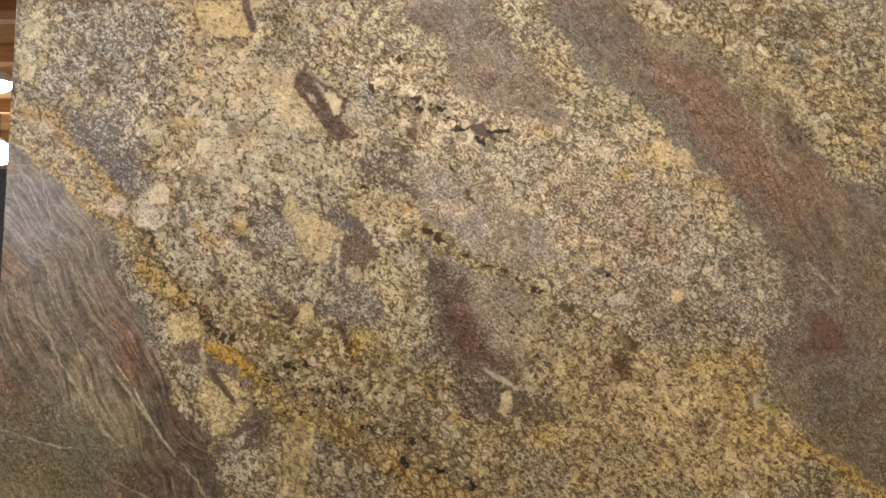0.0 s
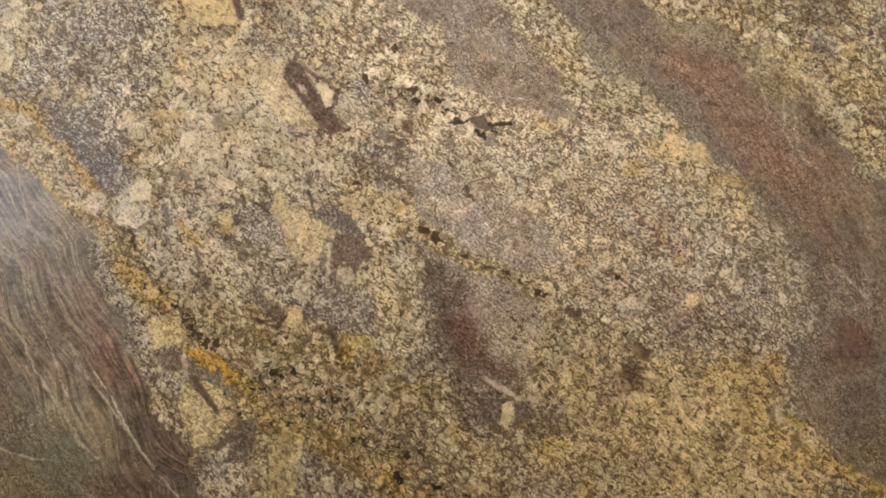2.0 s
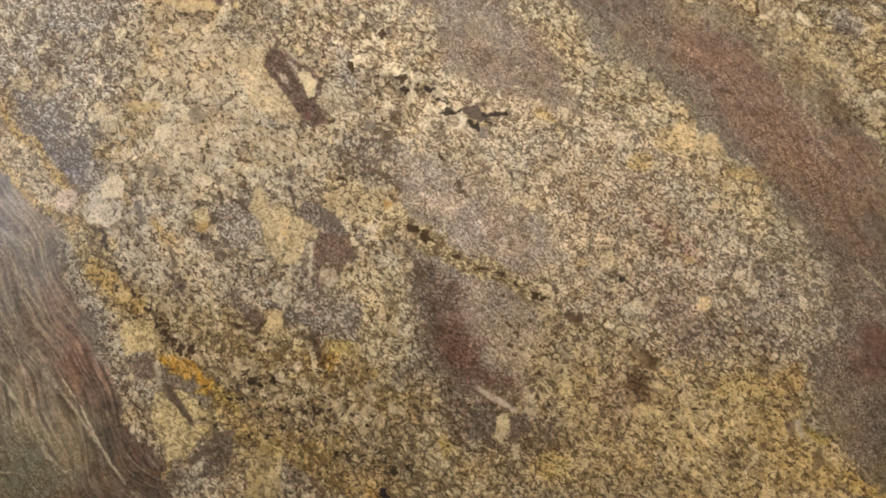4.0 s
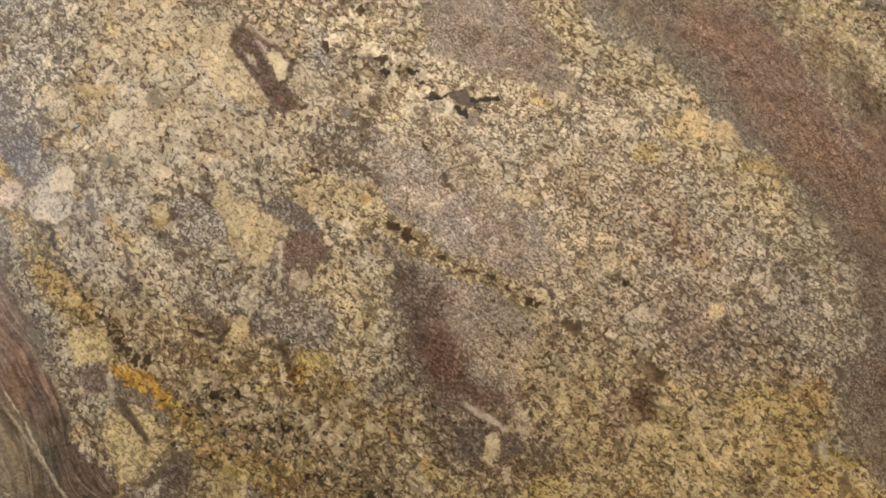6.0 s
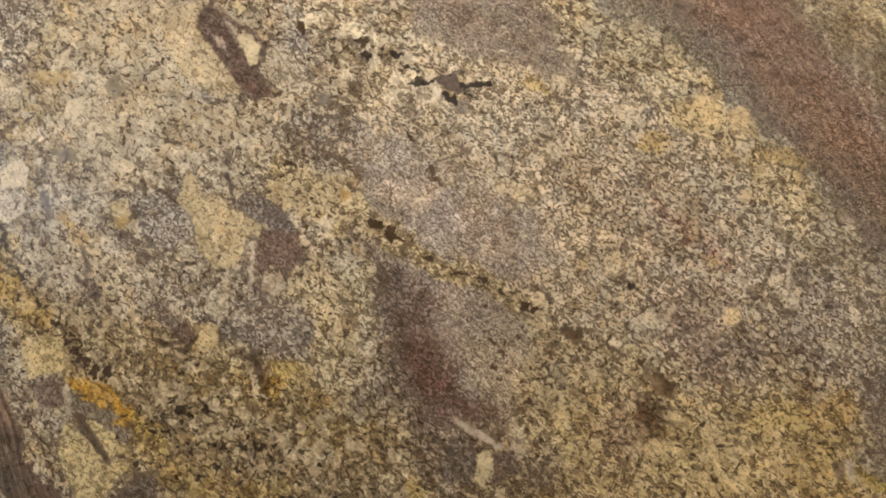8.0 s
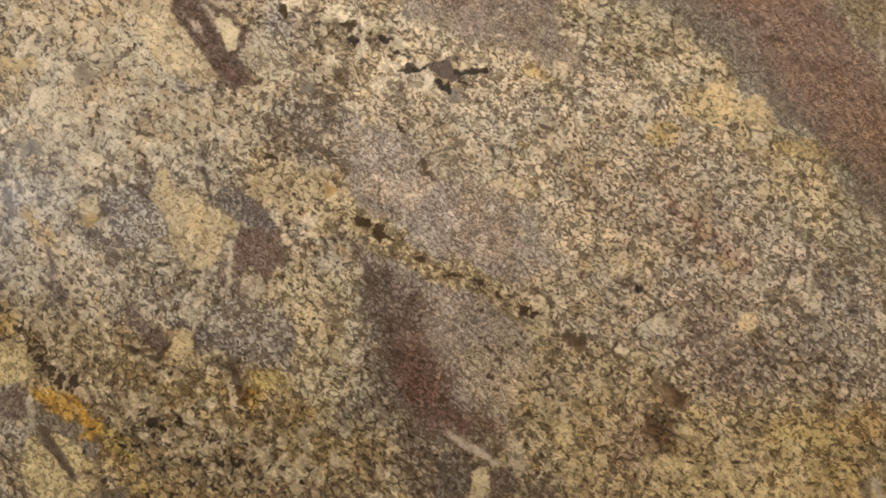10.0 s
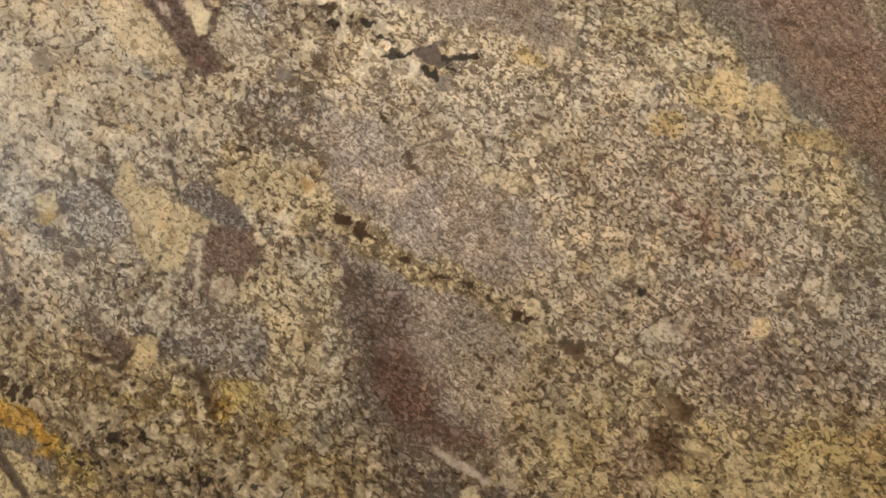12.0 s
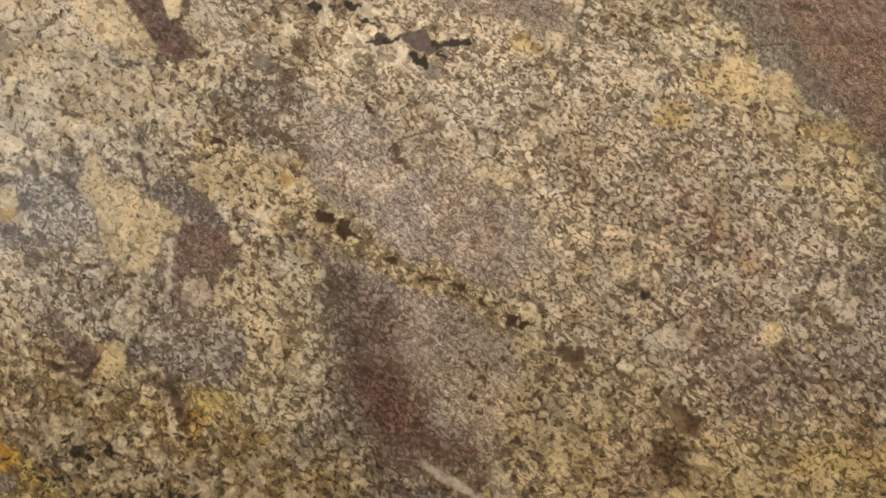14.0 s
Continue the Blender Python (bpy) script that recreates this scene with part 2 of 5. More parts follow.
# ---- the granite slab ----
WIDE, HIGH, THICK, CELL = 3.0, 1.90, 0.03, 0.0025
NX, NZ = int(WIDE / CELL) + 1, int(HIGH / CELL) + 1
gx = np.linspace(-WIDE / 2, WIDE / 2, NX)
gz = np.linspace(0, HIGH, NZ)
U, V = np.meshgrid(gx, gz)


def lattice(u, v, seed):
    table = np.random.RandomState(seed).rand(128, 128)
    iu, iv = np.floor(u).astype(int), np.floor(v).astype(int)
    fu, fv = u - iu, v - iv
    fu, fv = fu * fu * (3 - 2 * fu), fv * fv * (3 - 2 * fv)
    a, b = table[iv % 128, iu % 128], table[iv % 128, (iu + 1) % 128]
    c, d = table[(iv + 1) % 128, iu % 128], table[(iv + 1) % 128, (iu + 1) % 128]
    return (a * (1 - fu) + b * fu) * (1 - fv) + (c * (1 - fu) + d * fu) * fv


def cloud(freq, octaves, seed, u=None, v=None):
    """Fractal noise about 0, roughly -1 to 1."""
    u, v = U if u is None else u, V if v is None else v
    total, size = 0, 1.0
    for k in range(octaves):
        total = total + size * (lattice(u * freq * 2**k + 17.3 * k, v * freq * 2**k + 9.1 * k, seed + k) * 2 - 1)
        size *= 0.55
    return total


# ragged borders: two scales of wander
WU = U + 0.022 * cloud(8, 2, 11) + 0.010 * cloud(38, 3, 21)
WV = V + 0.022 * cloud(8, 2, 31) + 0.010 * cloud(38, 3, 41)
# finer raggedness for small crystals
SU, SV = U + 0.0032 * cloud(50, 3, 51), V + 0.0032 * cloud(45, 3, 61)

# torn borders of mica books
TU, TV = U + 0.0055 * cloud(85, 2, 331), V + 0.0055 * cloud(85, 2, 341)
BORDERS = {False: (WU, WV), True: (SU, SV), "torn": (TU, TV)}


def dist_line(pts, u, v):
    best = np.full(u.shape, 9.0)
    for (x0, z0), (x1, z1) in zip(pts, pts[1:]):
        dx, dz = x1 - x0, z1 - z0
        k = np.clip(((u - x0) * dx + (v - z0) * dz) / (dx * dx + dz * dz + 1e-9), 0, 1)
        best = np.minimum(best, np.hypot(u - x0 - k * dx, v - z0 - k * dz))
    return best


def inside(pts, small=False):
    """Depth inside an outline, in metres; negative outside."""
    u, v = BORDERS[small]
    within = np.zeros(u.shape, bool)
    for (x0, z0), (x1, z1) in zip(pts, pts[1:] + pts[:1]):
        cross = (z0 > v) != (z1 > v)
        within ^= cross & (u < (x1 - x0) * (v - z0) / (z1 - z0 + 1e-12) + x0)
    d = dist_line(pts + pts[:1], u, v)
    return np.where(within, d, -d)


def along(pts, half, small=False):
    u, v = BORDERS[small]
    return half - dist_line(pts, u, v)


def patch(pts, rx, rz=None, turn=0.0, small=False):
    """An oval patch round one point."""
    u, v = BORDERS[small]
    (x, z), rz, a = pts[0], rz or rx, radians(turn)
    p = ((u - x) * math.cos(a) + (v - z) * math.sin(a)) / rx
    q = ((v - z) * math.cos(a) - (u - x) * math.sin(a)) / rz
    return (1 - np.hypot(p, q)) * min(rx, rz)


def cover(d, soft):
    k = np.clip((d + soft) / (2 * soft), 0, 1)
    return k * k * (3 - 2 * k)


tint = np.zeros((*U.shape, 3))
tint[:] = (0.46, 0.41, 0.325)
mica = np.full(U.shape, 0.62)
schist, flow, plain, coarse = np.zeros(U.shape), np.zeros(U.shape), np.zeros(U.shape), np.full(U.shape, 0.75)


# mottling inside every mineral
shade = (1 + 0.16 * cloud(14, 2, 181) + 0.14 * cloud(45, 2, 191))[..., None]


def lay(d, soft, colour=None, amount=1.0, dark=None, bed=None, smooth=None, rough=None):
    """Lays a mineral patch over the stone: its colour, mica, schist bed, plainness and coarseness."""
    rows, columns = np.nonzero((d > -soft).any(1))[0], np.nonzero((d > -soft).any(0))[0]
    if not len(rows):
        return
    area = (slice(rows[0], rows[-1] + 1), slice(columns[0], columns[-1] + 1))
    k = cover(d[area], soft) * amount
    if colour is not None:
        tint[area] += (np.array(colour) * shade[area] - tint[area]) * k[..., None]
    for field, value in ((mica, dark), (schist, bed), (plain, smooth), (coarse, rough)):
        if value is not None:
            field[area] += (value - field[area]) * k


CREAM, PALE, GOLD, OCHRE, RUST = (0.58, 0.505, 0.385), (0.66, 0.59, 0.45), (0.56, 0.39, 0.13), (0.56, 0.42, 0.17), (0.53, 0.33, 0.06)
GREY, BLUE, PLUM, WINE, MAUVE = (0.36, 0.33, 0.29), (0.31, 0.30, 0.30), (0.135, 0.095, 0.085), (0.125, 0.076, 0.057), (0.235, 0.185, 0.165)
BLACK, PINK, TAN = (0.020, 0.016, 0.015), (0.40, 0.29, 0.23), (0.56, 0.45, 0.26)

# broad drift of colour through the whole stone
drift = cloud(2.2, 3, 71)
tint += 0.045 * drift[..., None] * np.array((1, 0.95, 0.8))
warm = cloud(3.5, 3, 81)
tint += np.clip(warm, 0, 1)[..., None] * np.array((0.05, 0.0, -0.07))
mica += 0.2 * cloud(5, 2, 91) + 0.22 * cloud(20, 2, 96)
tint *= shade

# blue-grey fields of fine speckle; the first is paler, with lamp haze put into its colour
lay(inside([(-1.366, 1.8), (-0.897, 1.799), (-0.873, 1.678), (-0.946, 1.517), (-0.959, 1.339), (-1.049, 1.142), (-1.231, 1.279), (-1.356, 1.417)]), 0.04, (0.56, 0.525, 0.47), 0.85, dark=0.66, rough=0.55)
lay(along([(-1.397, 1.427), (-1.253, 1.328), (-1.15, 1.22), (-1.06, 1.162)], 0.0425), 0.02, (0.38, 0.37, 0.37), 0.6, dark=0.8)
def grey_patch(spot, wide):
    lay(patch(spot, wide, wide * 0.75, -40), 0.03, GREY, 0.6, dark=0.75, rough=0.3)


grey_patch([(-0.637, 0.989)], 0.0869)
grey_patch([(-0.268, 0.753)], 0.116)
grey_patch([(-0.585, 1.597)], 0.0541)
grey_patch([(-0.18, 1.291)], 0.0772)
grey_patch([(-0.554, 0.78)], 0.0772)
grey_patch([(-1.204, 1.537)], 0.0579)
grey_patch([(-0.06, 0.802)], 0.0965)
grey_patch([(0.693, 0.882)], 0.116)
grey_patch([(-1.011, 0.701)], 0.0483)
grey_patch([(-0.297, 0.188)], 0.0772)
grey_patch([(-0.115, 0.632)], 0.0869)
grey_patch([(0.432, 1.147)], 0.116)
lay(along([(0.565, 1.129), (0.713, 0.939), (0.859, 0.789), (1.022, 0.605)], 0.0502), 0.04, PINK, 0.5, dark=0.75)
lay(along([(0.525, 0.976), (0.657, 0.938), (0.785, 0.789)], 0.0386), 0.03, (0.36, 0.24, 0.19), 0.5)

# finer salt-and-pepper stone towards the east
lay(inside([(0.031, 1.438), (0.339, 1.439), (0.605, 1.341), (0.793, 1.206), (1.031, 0.94), (1.1, 0.753), (1.039, 0.568), (0.689, 0.602), (0.335, 0.711), (0.128, 0.879), (-0.081, 0.973), (-0.122, 1.204)]), 0.06, (0.61, 0.53, 0.415), 0.8, dark=0.54, rough=0.25)

# cream and ochre fields
lay(inside([(-0.892, 1.637), (-0.713, 1.617), (-0.516, 1.577), (-0.352, 1.145), (-0.583, 1.144), (-0.835, 1.143), (-0.882, 1.358)]), 0.05, CREAM, 0.75, dark=0.33)
lay(inside([(-0.364, 1.798), (-0.167, 1.797), (-0.048, 1.617), (0.031, 1.399), (0.223, 1.341), (0.338, 1.205), (0.031, 1.282), (-0.202, 1.438), (-0.36, 1.597)]), 0.04, CREAM, 0.7, dark=0.6, rough=0.6)
lay(inside([(-0.533, 0.704), (0.036, 0.485), (0.409, 0.525), (1.057, 0.568), (1.106, 0.35), (1.439, 0.134), (-0.556, 0.109)]), 0.14, (0.54, 0.43, 0.23), 0.75, dark=0.66, rough=0.5)
lay(inside([(0.409, 0.562), (0.633, 0.638), (1.039, 0.568), (1.141, 0.314), (1.172, 0.131), (0.406, 0.121)]), 0.13, (0.57, 0.45, 0.24), 0.6, dark=0.55)
lay(inside([(0.126, 1.797), (0.301, 1.796), (0.436, 1.606), (0.626, 1.468), (0.739, 1.38), (0.98, 1.149), (1.086, 0.903), (0.973, 0.884), (0.792, 1.149), (0.567, 1.341), (0.377, 1.478)]), 0.03, (0.55, 0.48, 0.335), 0.7, dark=0.55)
lay(inside([(0.645, 1.439), (0.796, 1.342), (0.962, 1.168), (0.995, 1.016), (0.865, 1.053), (0.755, 1.206)]), 0.03, (0.57, 0.475, 0.30), 0.6, dark=0.45)
lay(inside([(0.65, 1.795), (1.509, 1.793), (1.482, 1.151), (1.336, 1.151), (1.228, 1.265), (1.157, 1.42), (0.971, 1.517), (0.916, 1.636), (0.707, 1.715)]), 0.03, (0.52, 0.44, 0.29), 0.8, dark=0.75, rough=0.75)
for spot, wide in (([(0.974, 1.655)], 0.0772), ([(1.329, 1.459)], 0.116), ([(1.086, 1.576)], 0.0676), ([(1.303, 1.265)], 0.0772), ([(0.841, 1.715)], 0.0579), ([(1.466, 1.675)], 0.0425)):
    lay(patch(spot, wide, wide * 0.6, -20), 0.02, (0.54, 0.42, 0.20), 0.35, dark=0.55)
for spot, wide in (([(1.224, 1.705)], 0.0772), ([(1.42, 1.625)], 0.0676), ([(1.176, 1.42)], 0.0483)):
    lay(patch(spot, wide, wide * 0.8, -40), 0.02, GREY, 0.6, dark=1.05, rough=1.0)

lay(inside([(-0.486, 0.801), (-0.382, 0.782), (-0.284, 0.764), (-0.196, 0.729), (-0.2, 0.697), (-0.28, 0.665), (-0.299, 0.649), (-0.338, 0.7), (-0.413, 0.73), (-0.43, 0.757), (-0.482, 0.753)]), 0.012, (0.29, 0.275, 0.265), 0.85, dark=0.85, rough=0.1)
lay(patch([(-0.582, 1.008)], 0.0695, 0.0772, 0), 0.012, (0.29, 0.28, 0.27), 0.8, dark=0.8, rough=0.1)
lay(inside([(-0.486, 0.748), (-0.43, 0.749), (-0.426, 0.697), (-0.483, 0.687)], True), 0.006, (0.58, 0.42, 0.17), 0.85, dark=0.3, smooth=0.2)
lay(inside([(-0.28, 0.665), (-0.178, 0.645), (-0.187, 0.622), (-0.245, 0.615), (-0.267, 0.575), (-0.308, 0.574), (-0.315, 0.614)]), 0.008, (0.56, 0.41, 0.15), 0.8, dark=0.6)

lay(inside([(-0.92, 0.815), (-0.572, 0.704), (-0.303, 0.556), (0.036, 0.522), (0.094, 0.103), (-0.556, 0.094), (-0.719, 0.534)]), 0.06, (0.57, 0.47, 0.30), 0.85, dark=0.74, rough=0.95)

# cream, clean feldspar along the south-western flank
lay(inside([(-0.783, 0.715), (-0.461, 0.75), (-0.245, 0.635), (-0.005, 0.496), (-0.121, 0.45), (-0.361, 0.516), (-0.59, 0.555), (-0.685, 0.627)]), 0.03, (0.63, 0.53, 0.34), 0.75, dark=0.5, rough=0.8)
lay(inside([(-0.283, 0.887), (-0.071, 0.874), (-0.037, 0.639), (-0.153, 0.55), (-0.304, 0.62)]), 0.04, (0.59, 0.50, 0.32), 0.65, dark=0.45)
lay(inside([(-0.998, 0.88), (-0.814, 0.974), (-0.59, 0.884), (-0.491, 0.75), (-0.769, 0.731)]), 0.04, CREAM, 0.75, dark=0.4)
lay(inside([(-0.633, 0.496), (-0.45, 0.493), (-0.238, 0.404), (-0.236, 0.333), (-0.446, 0.384)]), 0.02, (0.50, 0.38, 0.18), 0.5, dark=0.95, rough=1.0)

# darker and paler ground within the grey field
lay(along([(-1.256, 1.397), (-1.162, 1.279), (-1.059, 1.152)], 0.062), 0.03, (0.38, 0.345, 0.33), 0.75, dark=0.7, rough=0.4)
lay(along([(-1.227, 1.617), (-1.196, 1.467)], 0.026), 0.02, (0.32, 0.28, 0.26), 0.65, dark=0.7)
lay(patch([(-1.120, 1.658)], 0.13, 0.09, -40), 0.05, (0.47, 0.45, 0.425), 0.7, dark=0.72, rough=0.45)
lay(patch([(-1.428, 1.658)], 0.06, 0.13, 0), 0.03, (0.56, 0.51, 0.39), 0.75, dark=0.35)
lay(patch([(-0.948, 1.557)], 0.08, 0.13, -30), 0.05, (0.50, 0.455, 0.38), 0.6, dark=0.7, rough=0.5)
# clean cream ground round the plum inclusion
lay(inside([(-0.941, 1.647), (-0.713, 1.627), (-0.515, 1.537), (-0.482, 1.408), (-0.354, 1.281), (-0.351, 1.145), (-0.505, 1.144), (-0.679, 1.143), (-0.869, 1.299), (-0.916, 1.497)]), 0.05, (0.50, 0.435, 0.33), 0.85, dark=0.34, rough=0.8)
lay(inside([(-0.967, 1.799), (-0.659, 1.798), (-0.645, 1.627), (-0.793, 1.647), (-0.912, 1.677)]), 0.03, (0.54, 0.43, 0.26), 0.8, dark=0.25)
# grey and mauve drift through the fine eastern stone
lay(inside([(0.581, 0.881), (0.749, 0.845), (0.895, 0.696), (0.856, 0.603), (0.709, 0.658), (0.580, 0.750)]), 0.05, (0.44, 0.365, 0.31), 0.5, dark=0.7, rough=0.3)
lay(inside([(0.825, 0.921), (1.011, 0.865), (1.099, 0.716), (1.095, 0.569), (0.949, 0.623), (0.841, 0.752)]), 0.05, (0.45, 0.40, 0.345), 0.5, dark=0.72, rough=0.4)
lay(inside([(0.414, 1.147), (0.622, 1.129), (0.789, 0.977), (0.750, 0.882), (0.563, 0.938), (0.413, 1.013)]), 0.06, (0.45, 0.39, 0.32), 0.7, dark=0.62, rough=0.3)
lay(along([(0.621, 1.014), (0.695, 0.958), (0.760, 0.911)], 0.022), 0.02, (0.42, 0.26, 0.215), 0.7)
lay(inside([(-0.238, 1.281), (-0.045, 1.262), (-0.025, 1.126), (-0.178, 1.145), (-0.275, 1.203)]), 0.03, (0.36, 0.315, 0.275), 0.75, dark=0.65, rough=0.4)
lay(inside([(-0.469, 1.677), (-0.282, 1.617), (-0.162, 1.418), (-0.180, 1.301), (-0.277, 1.340), (-0.358, 1.537)]), 0.04, (0.47, 0.42, 0.35), 0.7, dark=0.6)
# the lower ground: grey-brown, olive and stained patches
lay(inside([(0.036, 0.559), (0.149, 0.523), (0.233, 0.561), (0.409, 0.470), (0.427, 0.379), (0.279, 0.331), (0.186, 0.367), (0.074, 0.393), (0.018, 0.466)]), 0.03, (0.30, 0.25, 0.20), 0.55, dark=0.75, rough=0.6)
lay(inside([(0.205, 0.267), (0.427, 0.297), (0.434, 0.122), (0.278, 0.120)]), 0.03, (0.26, 0.20, 0.155), 0.75, dark=0.6)
lay(inside([(-0.449, 0.351), (-0.261, 0.316), (-0.239, 0.113), (-0.406, 0.111)]), 0.03, (0.39, 0.34, 0.27), 0.7, dark=0.7)
lay(along([(-0.562, 0.377), (-0.412, 0.379), (-0.298, 0.325), (-0.241, 0.253)], 0.042), 0.025, (0.48, 0.385, 0.19), 0.6, dark=0.8)
lay(inside([(0.650, 0.473), (0.853, 0.475), (0.865, 0.185), (0.664, 0.164)]), 0.05, (0.56, 0.45, 0.25), 0.7, dark=0.4, rough=0.9)
lay(inside([(0.871, 0.456), (1.037, 0.476), (1.141, 0.296), (1.065, 0.169), (0.902, 0.203)]), 0.04, (0.58, 0.47, 0.28), 0.75, dark=0.42, rough=0.9)
lay(inside([(0.482, 0.288), (0.629, 0.272), (0.645, 0.124), (0.499, 0.122)]), 0.03, (0.33, 0.275, 0.21), 0.7, dark=0.65)
lay(inside([(0.575, 0.380), (0.685, 0.345), (0.665, 0.254), (0.555, 0.289)]), 0.03, (0.38, 0.32, 0.25), 0.65, dark=0.6)

# warm coarse stone of the lower west, full of mica
lay(inside([(-0.739, 0.743), (-0.594, 0.700), (-0.406, 0.680), (-0.242, 0.616), (-0.082, 0.575), (0.011, 0.445), (-0.718, 0.427)]), 0.06, (0.57, 0.44, 0.20), 0.7, dark=1.02, rough=0.95)
lay(inside([(-0.921, 0.853), (-0.688, 0.778), (-0.416, 0.555), (-0.489, 0.461), (-0.719, 0.552), (-0.858, 0.701)]), 0.05, (0.56, 0.45, 0.25), 0.5, dark=0.85, rough=0.9)

# small clasts of every kind, strewn through the speckled stone
strewn = random.Random(5)


def strew(count, colours, small, large, amount, dark, smooth):
    for _ in range(count):
        x, z, r = strewn.uniform(-1.5, 1.5), strewn.uniform(0.0, 1.9), small + (large - small) * strewn.random() ** 2
        wide, a = r * strewn.uniform(1.0, 1.9), radians(strewn.gauss(-40, 28))
        i0, i1 = max(0, int((x + 1.5 - 2 * wide) / CELL)), int((x + 1.5 + 2 * wide) / CELL) + 1
        j0, j1 = max(0, int((z - 2 * wide) / CELL)), int((z + 2 * wide) / CELL) + 1
        part = (slice(j0, j1), slice(i0, i1))
        u, v = WU[part] - x, WV[part] - z
        p, q = (u * math.cos(a) + v * math.sin(a)) / wide, (v * math.cos(a) - u * math.sin(a)) / r
        lump = np.maximum(np.abs(p + 0.35 * q), np.abs(q - 0.3 * p)) if strewn.random() < 0.5 else np.hypot(p, q)
        d, force = (1 - lump) * r, strewn.uniform(0.5, 1.0)
        if smooth > 0.4:
            rim = cover(0.0028 - np.abs(d + 0.002) + 0.003 * shade[part][..., 0] - 0.003, 0.0015) * 0.75 * force
            tint[part] += (np.array((0.08, 0.06, 0.04)) - tint[part]) * rim[..., None]
        k = cover(d, 0.004) * amount * force
        tint[part] += (np.array(strewn.choice(colours)) - tint[part]) * k[..., None]
        mica[part] += (dark - mica[part]) * k
        plain[part] += (smooth - plain[part]) * k


strew(150, (CREAM, PALE, (0.60, 0.50, 0.33)), 0.012, 0.030, 0.85, 0.3, 0.5)
strew(420, (CREAM, PALE, (0.54, 0.45, 0.28)), 0.006, 0.026, 0.7, 0.35, 0.45)
strew(260, (GREY, BLUE, (0.24, 0.21, 0.18)), 0.008, 0.032, 0.65, 0.75, 0.1)
strew(160, (OCHRE, GOLD, (0.52, 0.38, 0.18)), 0.006, 0.022, 0.6, 0.4, 0.3)
strew(160, ((0.20, 0.14, 0.09), (0.17, 0.13, 0.11)), 0.005, 0.018, 0.7, 0.7, 0.1)

# fine mauve fields through the middle
lay(inside([(-0.118, 1.797), (0.126, 1.797), (0.223, 1.676), (0.396, 1.478), (0.338, 1.399), (0.185, 1.429), (0.059, 1.517), (0.02, 1.627), (-0.068, 1.687)]), 0.03, MAUVE, 0.8, dark=0.9, bed=0.55, rough=0.0)
lay(inside([(0.059, 1.577), (0.223, 1.577), (0.358, 1.439), (0.223, 1.419), (0.108, 1.498)]), 0.02, (0.31, 0.235, 0.20), 0.6)
lay(inside([(-0.064, 1.184), (0.09, 1.146), (0.223, 1.012), (0.393, 0.88), (0.223, 0.86), (0.09, 0.935), (-0.044, 1.049)]), 0.02, (0.44, 0.375, 0.325), 0.85, dark=0.75, bed=0.5, rough=0.0)
lay(inside([(-0.071, 0.944), (0.091, 0.878), (0.298, 0.804), (0.316, 0.636), (0.26, 0.487), (0.092, 0.541), (0.016, 0.633), (-0.013, 0.783)]), 0.022, (0.40, 0.335, 0.29), 0.85, dark=0.8, bed=0.5, rough=0.0)
lay(inside([(-0.074, 0.956), (-0.008, 0.899), (0.051, 0.841), (0.087, 0.796), (0.082, 0.705), (0.112, 0.639), (0.101, 0.572), (0.056, 0.593), (0.02, 0.648), (-0.004, 0.727), (-0.02, 0.818), (-0.055, 0.887)]), 0.02, (0.17, 0.13, 0.115), 0.75, bed=0.25, dark=0.9)
lay(inside([(-0.055, 0.921), (0.017, 0.795), (0.066, 0.638), (0.136, 0.529), (0.293, 0.444), (-0.089, 0.433), (-0.024, 0.569), (-0.004, 0.704)]), 0.04, (0.22, 0.175, 0.125), 0.4, dark=0.85)
lay(patch([(0.069, 0.638)], 0.0579, 0.027, -45), 0.012, WINE, 0.8)
lay(inside([(0.036, 0.559), (0.223, 0.542), (0.334, 0.469), (0.408, 0.378), (0.334, 0.305), (0.186, 0.321), (0.074, 0.412)]), 0.03, (0.30, 0.24, 0.19), 0.55, dark=0.85, rough=0.6)
lay(inside([(0.409, 0.452), (0.556, 0.417), (0.628, 0.29), (0.481, 0.234)]), 0.03, (0.32, 0.23, 0.16), 0.45, dark=0.7)
lay(inside([(0.204, 0.303), (0.389, 0.269), (0.425, 0.143), (0.259, 0.141)]), 0.02, GREY, 0.6, dark=0.8)

# smooth fine-grained mauve beds
lay(inside([(-0.138, 1.797), (0.107, 1.797), (0.127, 1.676), (0.030, 1.647), (-0.058, 1.687)]), 0.02, (0.19, 0.155, 0.135), 0.85, dark=0.5, bed=0.8)
lay(inside([(0.039, 1.637), (0.146, 1.676), (0.282, 1.597), (0.387, 1.498), (0.453, 1.331), (0.339, 1.370), (0.224, 1.419), (0.127, 1.439), (0.060, 1.478)]), 0.02, (0.285, 0.235, 0.20), 0.85, dark=0.5, bed=0.75)
lay(inside([(-0.073, 1.233), (0.147, 1.137), (0.318, 1.013), (0.412, 0.890), (0.318, 0.851), (0.205, 0.889), (0.072, 0.954), (-0.043, 1.011), (-0.082, 1.107)]), 0.03, (0.47, 0.415, 0.365), 0.85, dark=0.6, bed=0.55)
lay(inside([(-0.042, 0.916), (0.091, 0.888), (0.223, 0.841), (0.317, 0.785), (0.307, 0.599), (0.223, 0.542), (0.130, 0.634), (0.016, 0.783)]), 0.025, (0.44, 0.385, 0.34), 0.8, dark=0.6, bed=0.55)
lay(along([(-0.092, 1.126), (-0.052, 1.030), (-0.014, 1.011)], 0.022), 0.02, (0.25, 0.225, 0.22), 0.7, bed=0.5)

